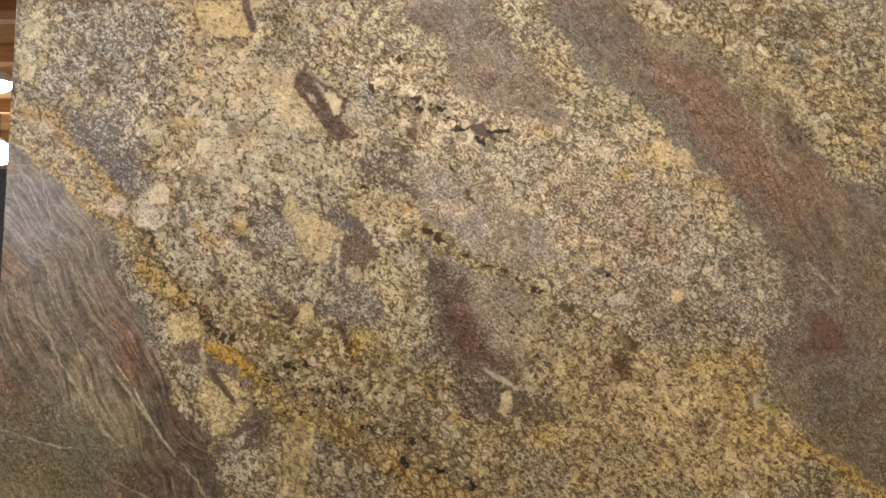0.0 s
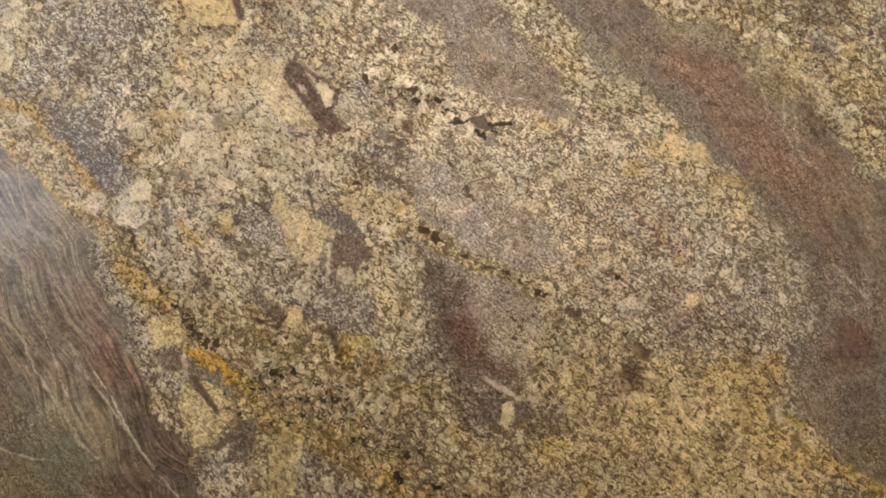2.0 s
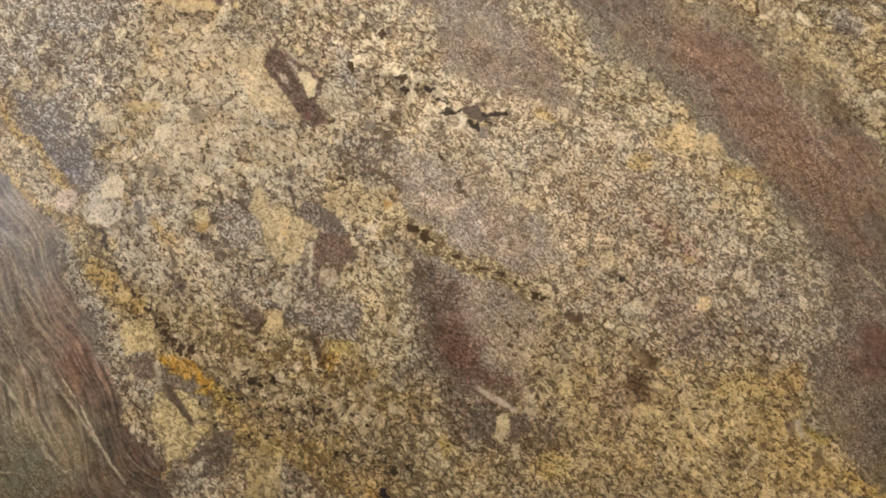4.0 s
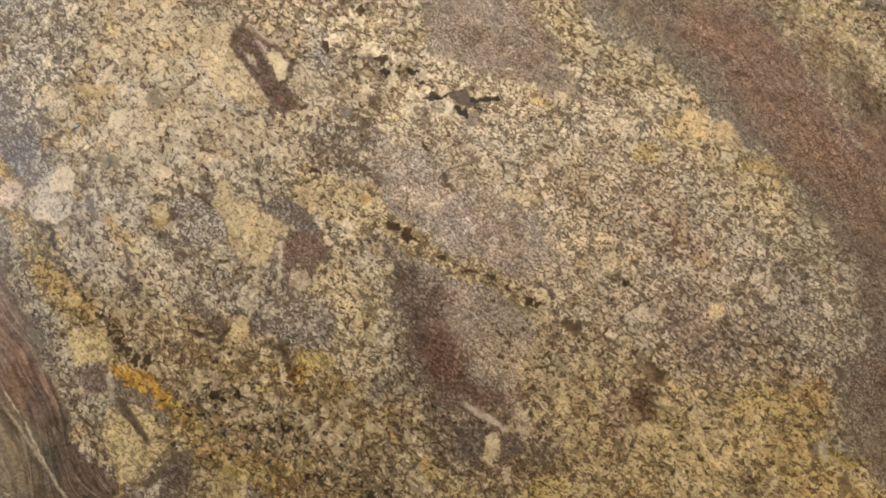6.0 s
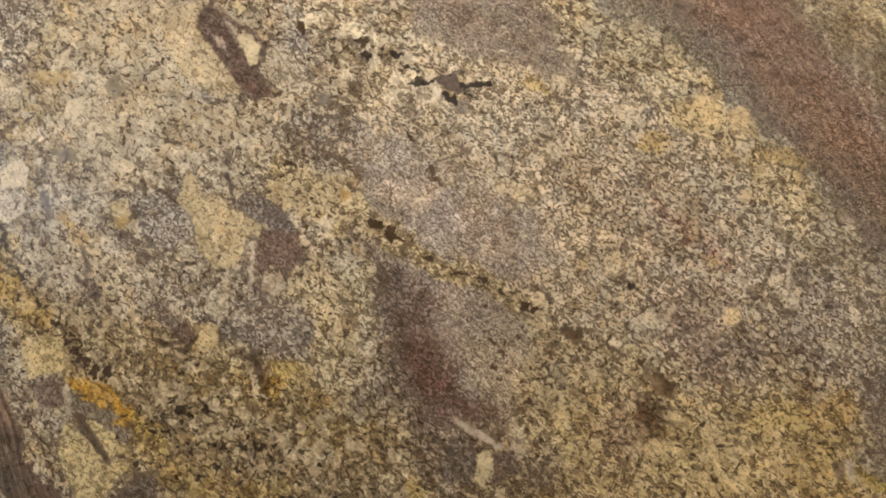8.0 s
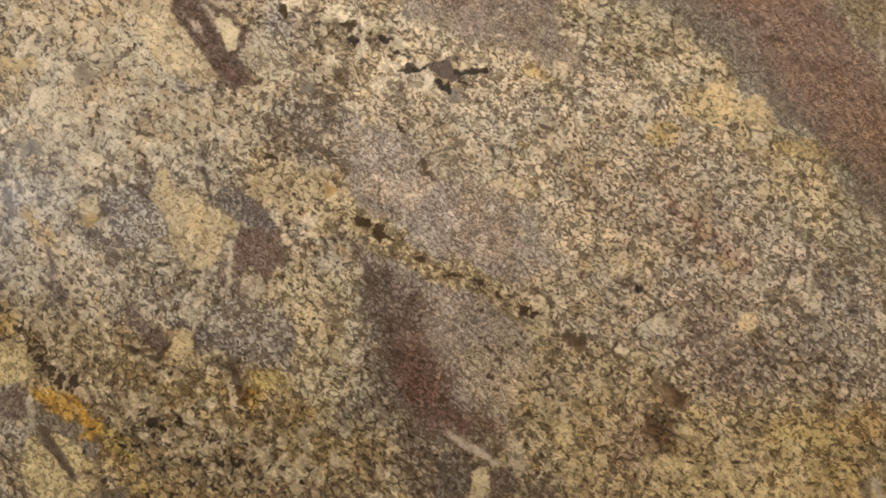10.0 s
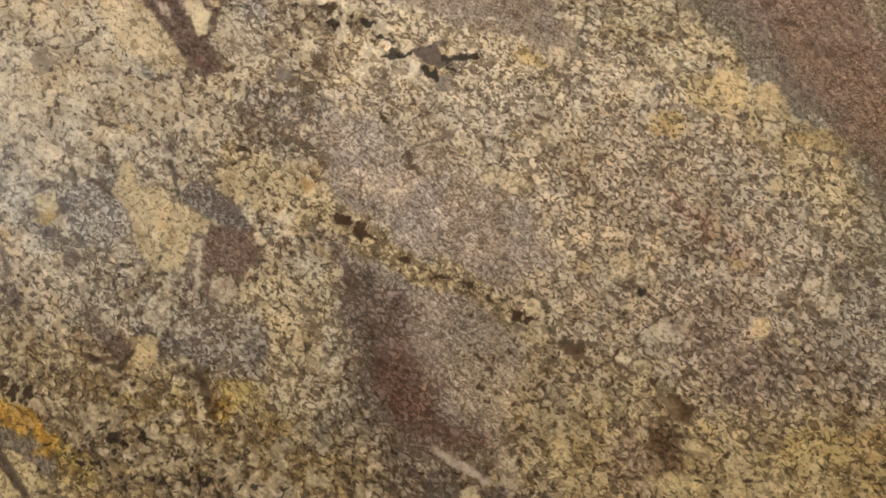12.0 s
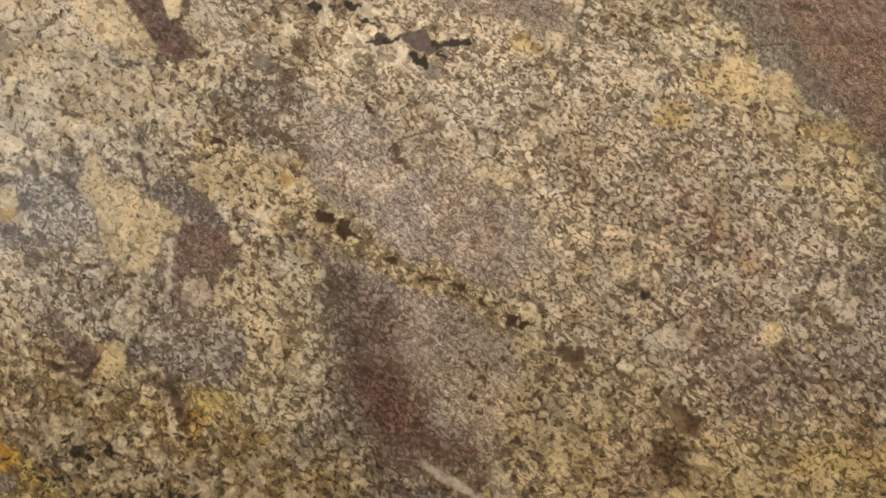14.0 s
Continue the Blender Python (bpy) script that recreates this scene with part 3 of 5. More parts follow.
# schist beds with drawn-out flow
WEST = [(-1.526, 1.268), (-1.407, 1.249), (-1.313, 1.151), (-1.2, 1.035), (-1.138, 0.958), (-1.104, 0.833), (-1.062, 0.767), (-0.992, 0.682), (-0.94, 0.588), (-0.887, 0.458), (-0.836, 0.356), (-0.748, 0.256), (-0.724, 0.092)]
west = inside(WEST + [(-1.514, 0.064), (-1.586, 1.268)])
lay(west, 0.006, (0.195, 0.153, 0.118), dark=0.15, bed=1.0, rough=0.0)
wf = dist_line(WEST, U + 0.02 * cloud(5, 2, 101), V + 0.02 * cloud(5, 2, 111))
wf = wf + 0.02 * cloud(3, 2, 121)
flow[:] = np.clip(wf, 0, 1)
in_west = cover(west, 0.006)
bands = cloud(1, 3, 311, wf * 55, V * 1.6)
tint *= (1 + 0.20 * in_west * bands)[..., None]
tint *= 1 + (0.10 * in_west * cloud(1, 2, 321, wf * 20, V * 2.2))[..., None] * np.array((1.0, -0.1, -0.3))


def west_tone(spot, wide, tall, colour, amount):
    k = cover(patch(spot, wide, tall, 25), 0.05) * in_west * amount
    tint[:] += (np.array(colour) - tint) * k[..., None]


west_tone([(-0.88, 0.255)], 0.193, 0.29, (0.105, 0.080, 0.057), 0.9)
west_tone([(-1.297, 0.25)], 0.29, 0.212, (0.20, 0.175, 0.115), 0.85)
west_tone([(-1.035, 0.568)], 0.0618, 0.0811, (0.14, 0.09, 0.07), 0.6)
west_tone([(-1.08, 0.738)], 0.0579, 0.0772, (0.165, 0.115, 0.095), 0.5)
west_tone([(-1.396, 1.044)], 0.116, 0.154, (0.25, 0.215, 0.21), 0.8)
west_tone([(-0.826, 0.329)], 0.0425, 0.116, PLUM, 0.6)
west_tone([(-1.248, 0.813)], 0.116, 0.116, (0.20, 0.165, 0.14), 0.6)
west_tone([(-0.998, 0.364)], 0.0965, 0.135, (0.19, 0.155, 0.11), 0.6)
west_tone([(-1.247, 0.398)], 0.116, 0.0579, (0.27, 0.25, 0.20), 0.5)
west_tone([(-1.348, 0.139)], 0.116, 0.0772, (0.26, 0.215, 0.12), 0.6)
west_tone([(-0.841, 0.255)], 0.10, 0.20, (0.095, 0.068, 0.05), 0.7)
west_tone([(-1.040, 0.578)], 0.05, 0.07, (0.13, 0.075, 0.055), 0.4)

lay(inside([(-1.485, 0.546), (-1.368, 0.528), (-1.268, 0.435), (-1.166, 0.307), (-1.059, 0.234), (-0.968, 0.089), (-1.496, 0.082), (-1.524, 0.545)]), 0.09, bed=0.9, dark=0.5)
EAST = [(0.321, 1.816), (0.426, 1.616), (0.607, 1.482), (0.73, 1.39), (0.841, 1.264), (0.998, 1.121), (1.06, 0.997), (1.113, 0.903), (1.14, 0.754), (1.077, 0.605), (1.077, 0.477), (1.151, 0.341), (1.266, 0.257), (1.497, 0.148)]
east = inside(EAST + [(1.54, 1.132), (1.336, 1.151), (1.231, 1.261), (1.167, 1.41), (1.064, 1.459), (0.97, 1.498), (0.92, 1.636), (0.716, 1.705), (0.621, 1.816)])
lay(east + 0.008 * cloud(16, 3, 231), 0.008, (0.245, 0.20, 0.16), dark=0.4, bed=0.88, rough=0.0)
ef = dist_line(EAST, U + 0.03 * cloud(5, 2, 131), V + 0.03 * cloud(5, 2, 141)) + 0.03 * cloud(3, 2, 151)
in_east = cover(east, 0.010)
flow[:] = np.where(in_east > 0.01, np.clip(ef, 0, 1), flow)
def east_tone(spot, wide, tall, turn, colour, amount):
    k = cover(patch(spot, wide, tall, turn), 0.04) * in_east * amount
    tint[:] += (np.array(colour) - tint) * k[..., None]


east_tone([(0.533, 1.676)], 0.20, 0.10, -30, (0.205, 0.175, 0.155), 0.85)
east_tone([(0.893, 1.439)], 0.212, 0.0869, -45, (0.21, 0.15, 0.12), 0.7)
east_tone([(1.094, 1.188)], 0.174, 0.0965, -45, (0.265, 0.185, 0.14), 0.75)
east_tone([(1.257, 1.017)], 0.116, 0.116, -45, (0.255, 0.18, 0.135), 0.6)
east_tone([(1.235, 0.653)], 0.0869, 0.0869, -45, (0.185, 0.10, 0.08), 0.75)
east_tone([(1.34, 0.298)], 0.154, 0.116, -30, (0.21, 0.18, 0.115), 0.8)
east_tone([(0.722, 1.459)], 0.116, 0.0386, -40, (0.215, 0.19, 0.17), 0.8)
east_tone([(1.416, 0.83)], 0.116, 0.174, 0, (0.235, 0.19, 0.14), 0.7)
east_tone([(1.211, 1.323)], 0.0965, 0.0309, -55, (0.17, 0.13, 0.09), 0.7)
east_tone([(1.146, 0.459)], 0.0965, 0.135, -60, (0.25, 0.20, 0.15), 0.6)
east_tone([(1.364, 0.425)], 0.0869, 0.0309, 10, (0.16, 0.12, 0.09), 0.6)
east_tone([(0.866, 1.435)], 0.20, 0.085, -50, (0.29, 0.20, 0.16), 0.55)
east_tone([(1.038, 1.277)], 0.16, 0.075, -50, (0.29, 0.205, 0.16), 0.55)
east_tone([(1.243, 1.150)], 0.12, 0.08, -40, (0.29, 0.195, 0.15), 0.6)
lay(inside([(0.707, 1.705), (0.916, 1.636), (0.971, 1.537), (0.801, 1.596), (0.686, 1.616)]), 0.025, (0.34, 0.27, 0.19), 0.6)
lay(inside([(0.963, 1.606), (1.179, 1.498), (1.213, 1.371), (1.136, 1.333), (1.043, 1.4), (0.97, 1.478)]), 0.03, (0.40, 0.33, 0.23), 0.75, bed=0.35, dark=0.65)
lay(inside([(1.168, 1.15), (1.354, 1.122), (1.476, 1.018), (1.47, 0.868), (1.291, 0.942)]), 0.05, (0.29, 0.22, 0.16), 0.6, bed=0.75)
lay(along([(1.032, 0.978), (1.12, 0.828), (1.133, 0.642), (1.091, 0.458)], 0.0463), 0.04, (0.36, 0.31, 0.25), 0.4, bed=0.4, dark=0.7)
lay(along([(0.436, 1.606), (0.626, 1.468), (0.777, 1.351), (0.906, 1.207), (1.016, 1.073)], 0.0174), 0.02, (0.34, 0.32, 0.27), 0.7, bed=0.5, dark=0.75)
lay(patch([(1.292, 0.46)], 0.0965, 0.116, 30), 0.03, (0.24, 0.21, 0.17), 0.6, bed=0.6, dark=0.7)

# drawn-out tone along the lie of the stone, strongest in the schist
lie_u, lie_v = U * 0.68 - V * 0.73, U * 0.73 + V * 0.68
streak = cloud(1, 3, 201, lie_u * 11, lie_v * 19)
blush = cloud(1, 3, 211, lie_u * 6, lie_v * 15)
tint *= (1 + (0.07 + 0.22 * np.clip(schist, 0, 1)) * streak)[..., None]
tint *= 1 + (0.05 * np.clip(schist, 0, 1) * blush)[..., None] * np.array((1.0, -0.3, -0.6))
mica[:] += 0.3 * np.clip(schist, 0, 1) * streak

tint *= (1 - 0.14 * in_east)[..., None]
# crystals gather in patches of one tone: paler, greyer, warmer
hue = cloud(16, 3, 291)
tint *= (1 + (0.13 - 0.06 * np.clip(schist, 0, 1)) * cloud(26, 3, 301))[..., None]
tint *= 1 + 0.10 * hue[..., None] * np.array((0.35, -0.05, -0.75))

# pale threads in the schist, breaking off and thickening
BREAKS = cloud(30, 2, 171)


def pale_thread(thread, half):
    lay(along(thread, half * (1.25 + 0.9 * BREAKS), True), 0.0025, (0.43, 0.38, 0.29), 0.8, bed=0.2, smooth=0.5)


pale_thread([(-1.461, 0.812), (-1.417, 0.717), (-1.326, 0.641), (-1.283, 0.548), (-1.201, 0.436), (-1.14, 0.353), (-1.115, 0.307), (-1.06, 0.271)], 0.0035)
pale_thread([(-1.336, 0.832), (-1.286, 0.718), (-1.228, 0.604), (-1.195, 0.511), (-1.164, 0.455)], 0.002)
pale_thread([(-1.171, 0.624), (-1.109, 0.521), (-1.049, 0.456), (-0.989, 0.382), (-0.939, 0.309), (-0.879, 0.245), (-0.821, 0.182), (-0.777, 0.119)], 0.003)
pale_thread([(-1.381, 1.21), (-1.348, 1.063), (-1.289, 0.928), (-1.229, 0.813), (-1.157, 0.728)], 0.002)
pale_thread([(-1.491, 1.16), (-1.435, 1.043), (-1.36, 0.908), (-1.316, 0.813)], 0.0022)
pale_thread([(-1.472, 0.322), (-1.395, 0.3), (-1.278, 0.268), (-1.183, 0.257)], 0.0018)
pale_thread([(-1.192, 0.251), (-1.084, 0.161), (-0.959, 0.098)], 0.0016)
pale_thread([(-1.453, 1.2), (-1.399, 1.102), (-1.333, 0.966)], 0.0018)
pale_thread([(1.215, 0.894), (1.296, 0.811), (1.34, 0.764)], 0.003)
pale_thread([(1.061, 1.352), (1.105, 1.255)], 0.002)
pale_thread([(1.128, 1.371), (1.144, 1.304)], 0.002)

# the gold band
band = [(-1.492, 1.367), (-1.411, 1.328), (-1.329, 1.269), (-1.226, 1.171), (-1.144, 1.074), (-1.073, 1.016), (-0.998, 0.939)]
lay(along(band, 0.0695), 0.010, (0.59, 0.47, 0.27), dark=0.72, bed=0.0, rough=0.7)
lay(along([(-1.013, 0.968), (-0.969, 0.834), (-0.898, 0.739), (-0.827, 0.645), (-0.72, 0.562), (-0.623, 0.488), (-0.545, 0.424)], 0.0502), 0.012, (0.57, 0.46, 0.25), 0.85, dark=0.72, bed=0.0, rough=0.7)
lay(along([(-0.565, 0.442), (-0.337, 0.362), (-0.167, 0.254), (-0.036, 0.173), (0.13, 0.103)], 0.0579), 0.02, (0.55, 0.40, 0.16), 0.8, dark=0.8, bed=0.0, rough=0.9)
def gold_patch(spot, wide, tall, turn):
    lay(patch(spot, wide, tall, turn), 0.014, RUST if tall > 0.02 or turn < -40 else GOLD, 0.5, dark=0.75)


gold_patch([(-1.325, 1.388)], 0.0772, 0.0232, -35)
gold_patch([(-1.199, 1.21)], 0.0772, 0.0212, -50)
gold_patch([(-1.117, 1.142)], 0.0541, 0.0212, -50)
gold_patch([(-1.113, 1.035)], 0.0483, 0.0232, -45)
gold_patch([(-0.969, 0.834)], 0.0618, 0.0347, -55)
gold_patch([(-0.908, 0.758)], 0.0483, 0.0232, -45)
gold_patch([(-0.73, 0.575)], 0.0927, 0.0251, -42)
gold_patch([(-0.632, 0.494)], 0.0579, 0.0193, -45)
gold_patch([(-0.167, 0.254)], 0.0869, 0.0251, -42)
gold_patch([(-0.295, 0.622)], 0.0386, 0.0463, 0)
gold_patch([(-0.695, 1.004)], 0.0425, 0.0193, -20)
gold_patch([(1.002, 0.568)], 0.0541, 0.0347, 20)
gold_patch([(1.122, 0.295)], 0.0618, 0.0212, -30)
gold_patch([(1.39, 0.177)], 0.0579, 0.0174, -25)
gold_patch([(-0.356, 0.371)], 0.0869, 0.027, -20)
gold_patch([(-0.79, 0.959)], 0.0483, 0.0193, -45)
gold_patch([(0.462, 0.18)], 0.0425, 0.0579, 0)
gold_patch([(-0.458, 0.727)], 0.027, 0.027, 0)
gold_patch([(-0.994, 1.221)], 0.0502, 0.0193, -10)
lay(along([(1.086, 0.304), (1.195, 0.278), (1.302, 0.226), (1.443, 0.156)], 0.0212), 0.008, (0.54, 0.38, 0.13), 0.9, bed=0.0, dark=0.55)
lay(along([(0.961, 0.421), (1.051, 0.331), (1.141, 0.296)], 0.0425), 0.015, GOLD, 0.6, bed=0.0, dark=0.5)
lay(along([(-0.275, 1.145), (-0.158, 1.068), (-0.062, 1.001), (0.033, 0.939), (0.166, 0.879), (0.279, 0.813)], 0.0251), 0.008, (0.57, 0.47, 0.29), 0.9, bed=0.0, dark=0.7, rough=0.6)
lay(inside([(-0.313, 1.125), (-0.159, 1.116), (-0.072, 1.04), (-0.081, 0.973), (-0.196, 0.991), (-0.311, 1.048)]), 0.02, (0.58, 0.48, 0.31), 0.8, dark=0.35)
lay(along([(0.279, 0.813), (0.411, 0.739), (0.522, 0.684), (0.615, 0.62)], 0.027), 0.012, (0.52, 0.43, 0.27), 0.4, dark=0.8, rough=0.8)

# the band's clean cream body, with gold along its borders
lay(inside([(-1.495, 1.421), (-1.355, 1.387), (-1.231, 1.275), (-1.097, 1.138), (-1.031, 1.099), (-1.072, 1.002), (-1.201, 1.060), (-1.324, 1.176), (-1.428, 1.274), (-1.493, 1.321)]), 0.008, (0.60, 0.49, 0.33), 0.85, dark=0.50, bed=0.0, rough=0.6)
lay(along([(-1.454, 1.397), (-1.344, 1.367), (-1.220, 1.255), (-1.097, 1.132)], 0.017), 0.010, (0.57, 0.39, 0.14), 0.75, dark=0.4)
lay(along([(-1.408, 1.274), (-1.304, 1.164), (-1.191, 1.054), (-1.072, 1.002)], 0.014), 0.010, (0.56, 0.39, 0.15), 0.7, dark=0.6)
lay(patch([(-1.110, 1.074)], 0.03, 0.04, -30, True), 0.006, (0.62, 0.49, 0.40), 0.8, dark=0.3, smooth=0.4)
lay(patch([(-1.382, 1.347)], 0.05, 0.022, -20, True), 0.006, (0.63, 0.53, 0.40), 0.7, dark=0.4, smooth=0.3)

# black mica swarms
for run, half, amount in (([(-0.83, 0.721), (-0.722, 0.627), (-0.604, 0.498), (-0.414, 0.471), (-0.263, 0.399), (-0.149, 0.318)], 0.0463, 0.95), ([(-0.415, 0.518), (-0.151, 0.446)], 0.0772, 0.85), ([(-0.074, 0.264), (0.019, 0.21), (0.13, 0.139)], 0.0309, 1.25), ([(-1.023, 0.987), (-0.961, 0.872)], 0.0309, 1.0),
                          ([(-0.263, 1.647), (-0.165, 1.617), (-0.164, 1.517)], 0.0425, 0.95), ([(-0.182, 1.419), (-0.008, 1.409)], 0.027, 0.95), ([(0.596, 0.638), (0.613, 0.509)], 0.0309, 0.9), ([(0.802, 0.714), (0.949, 0.641)], 0.0386, 0.8), ([(-0.417, 0.592), (-0.572, 0.704)], 0.0347, 0.9)):
    lay(along(run, half), 0.03, dark=amount, rough=1.0)

lay(along([(-0.664, 0.628), (-0.528, 0.498), (-0.300, 0.445), (-0.187, 0.354)], 0.075), 0.05, (0.58, 0.49, 0.335), 0.6, dark=1.05, rough=1.0)
lay(along([(-0.187, 0.354), (-0.037, 0.282), (0.131, 0.212), (0.223, 0.123)], 0.065), 0.04, (0.56, 0.46, 0.29), 0.6, dark=1.05, rough=1.0)
lay(along([(-0.897, 0.739), (-0.779, 0.646), (-0.662, 0.553)], 0.03), 0.02, dark=1.2, rough=1.0)

# tan and pale crystals with clean faces
def clean_crystal(outline, colour, amount):
    d = inside(outline, True)
    lay(0.0035 - np.abs(d) + 0.003 * cloud(60, 1, 161), 0.002, (0.10, 0.07, 0.04), 0.7)
    lay(d - 0.002 + 0.006 * cloud(28, 2, 221), 0.006, colour, amount * 0.88, dark=0.32, bed=0.0, smooth=0.42)


clean_crystal([(-0.877, 1.799), (-0.699, 1.799), (-0.666, 1.667), (-0.784, 1.657), (-0.854, 1.708)], TAN, 0.9)
clean_crystal([(-0.523, 0.277), (-0.488, 0.406), (-0.412, 0.333), (-0.444, 0.11), (-0.519, 0.109)], (0.54, 0.43, 0.2), 0.6)
def pale_crystal(spot, wide, tall, turn, colour):
    lay(patch(spot, wide, tall, turn, True), 0.006, colour, 0.68, dark=0.34, bed=0.0, smooth=0.4)


pale_crystal([(-1.421, 1.709)], 0.0425, 0.0502, 0, PALE)
pale_crystal([(-0.343, 1.767)], 0.0309, 0.0232, 0, CREAM)

# plum and grey inclusions
def inclusion(outline, colour):
    lay(inside(outline, True), 0.006, colour, 0.85, dark=0.55, bed=0.45, smooth=0.1, rough=0.3)


inclusion([(-0.543, 0.772), (-0.509, 0.753), (-0.487, 0.721), (-0.515, 0.7), (-0.541, 0.732)], (0.15, 0.115, 0.09))
lay(along([(-0.378, 0.695), (-0.337, 0.672), (-0.318, 0.618), (-0.303, 0.549)], 0.0135), 0.008, (0.11, 0.075, 0.045), 0.8)
lay(along([(-0.693, 1.809), (-0.678, 1.748), (-0.663, 1.698)], 0.0135, True), 0.005, PLUM, bed=0.6)
for run, half in (([(-0.76, 0.505), (-0.732, 0.459), (-0.7, 0.419)], 0.0116), ([(-0.683, 0.303), (-0.601, 0.377)], 0.00772), ([(-0.787, 0.854), (-0.737, 0.807)], 0.009), ([(-0.758, 0.873), (-0.779, 0.931)], 0.00772), ([(-0.272, 0.991), (-0.242, 0.915)], 0.00772), ([(-0.553, 0.742), (-0.496, 0.714)], 0.00772)):
    lay(along(run, half, True), 0.005, (0.13, 0.10, 0.08), 0.9, bed=0.6)
lay(along([(-0.35, 0.945), (-0.352, 0.89), (-0.355, 0.837)], 0.00676, True), 0.004, (0.42, 0.37, 0.31), 0.85, smooth=0.6)
lay(along([(0.148, 0.536), (0.195, 0.509), (0.241, 0.483), (0.288, 0.465)], 0.00579, True), 0.004, (0.50, 0.43, 0.36), 0.9, smooth=0.7, bed=0.0)
lay(along([(0.333, 0.2), (0.379, 0.175), (0.416, 0.157)], 0.00579, True), 0.004, (0.46, 0.40, 0.34), 0.8, smooth=0.7)
lay(along([(1.023, 0.458), (1.05, 0.431)], 0.00579, True), 0.004, (0.50, 0.43, 0.34), 0.8, smooth=0.7)

# warm ochre bloom through the lower east
lay(inside([(0.185, 0.709), (0.429, 0.711), (0.596, 0.62), (0.965, 0.567), (1.054, 0.458), (1.14, 0.278), (0.954, 0.128), (0.223, 0.119), (0.13, 0.302), (0.334, 0.451)]), 0.15, (0.58, 0.46, 0.245), 0.5, dark=0.5)

# single black mica books
def mica_book(spot, wide, tall, turn):
    (x, z), a = spot[0], radians(turn)
    u, v = U + 0.011 * cloud(75, 3, 241) - x, V + 0.011 * cloud(75, 3, 251) - z
    p, q = (u * math.cos(a) + v * math.sin(a)) / wide, (v * math.cos(a) - u * math.sin(a)) / tall
    lump = np.maximum(np.abs(p + 0.4 * q), np.abs(q - 0.35 * p))
    lay((1 - lump) * min(wide, tall), 0.0025, BLACK, 1.0, dark=0.5, bed=0.0, smooth=1.0)


mica_book([(-0.31, 1.784)], 0.0116, 0.0116, 0)
mica_book([(0.001, 0.206)], 0.0309, 0.00965, -25)
mica_book([(0.103, 0.161)], 0.0347, 0.00965, -40)
mica_book([(-0.12, 0.236)], 0.0135, 0.0232, 30)
lay(patch([(0.147, 1.278)], 0.0193, 0.0135, -30, True), 0.004, (0.22, 0.18, 0.15), 0.8, smooth=0.6)


def clast(outline, colour, amount=0.9, dark=0.3, smooth=0.5, rim=0.0, bed=0.0):
    """A clast with a clean border, and a dark rim if wanted."""
    d = inside(outline, True)
    if rim:
        lay(0.0022 - np.abs(d + 0.001), 0.0018, (0.09, 0.065, 0.04), rim, smooth=0.6)
    lay(d, 0.0035, colour, amount, dark=dark, bed=bed, smooth=smooth, rough=0.3)


FLAKE_U, FLAKE_V = U + 0.008 * cloud(75, 3, 241), V + 0.008 * cloud(75, 3, 251)
UNEVEN = cloud(35, 2, 261)


def flake(spot, wide, tall, turn=0.0, colour=BLACK, amount=1.0):
    """A small angular flake."""
    (x, z), a = spot[0], radians(turn)
    u, v = FLAKE_U - x, FLAKE_V - z
    p, q = (u * math.cos(a) + v * math.sin(a)) / wide, (v * math.cos(a) - u * math.sin(a)) / tall
    lump = np.maximum(np.abs(p + 0.4 * q), np.abs(q - 0.35 * p))
    lay((1 - lump) * min(wide, tall), 0.002, colour, amount, bed=0.0, smooth=0.95)


def shard(outline, colour, amount=0.95):
    """A torn dark mica book."""
    lay(inside(outline, "torn") + 0.003 * UNEVEN, 0.0016, colour, amount, dark=0.5, bed=0.0, smooth=0.9)


def stroke(run, half, colour=(0.09, 0.065, 0.045), amount=0.9, smooth=0.7, border=True):
    lay(along(run, half * (1 + 0.5 * UNEVEN), border), 0.002, colour, amount, smooth=smooth)


RAGGED_U, RAGGED_V = U + 0.008 * cloud(75, 2, 271), V + 0.008 * cloud(75, 2, 281)


def swarm(run, spread, count, small, large, colour, smooth=0.95):
    """Flakes scattered about a line."""
    for _ in range(count):
        k = strewn.randrange(len(run) - 1)
        (x0, z0), (x1, z1), f = run[k], run[k + 1], strewn.random()
        x, z = x0 + (x1 - x0) * f + strewn.gauss(0, spread), z0 + (z1 - z0) * f + strewn.gauss(0, spread)
        r, a = strewn.uniform(small, large), radians(strewn.gauss(-40, 50))
        wide = r * strewn.uniform(1.0, 2.6)
        i0, i1 = max(0, int((x + 1.5 - 3 * wide) / CELL)), max(0, int((x + 1.5 + 3 * wide) / CELL) + 1)
        j0, j1 = max(0, int((z - 3 * wide) / CELL)), max(0, int((z + 3 * wide) / CELL) + 1)
        area = (slice(j0, j1), slice(i0, i1))
        u, v = RAGGED_U[area] - x, RAGGED_V[area] - z
        p, q = (u * math.cos(a) + v * math.sin(a)) / wide, (v * math.cos(a) - u * math.sin(a)) / r
        d = (1 - np.maximum(np.abs(p + 0.4 * q), np.abs(q - 0.35 * p))) * r
        m = cover(d, 0.002)
        tint[area] += (np.array(colour) * strewn.uniform(0.82, 1.1) * (shade[area] if smooth < 0.9 else 1.0) - tint[area]) * m[..., None]
        plain[area] += (smooth - plain[area]) * m
        schist[area] *= 1 - m


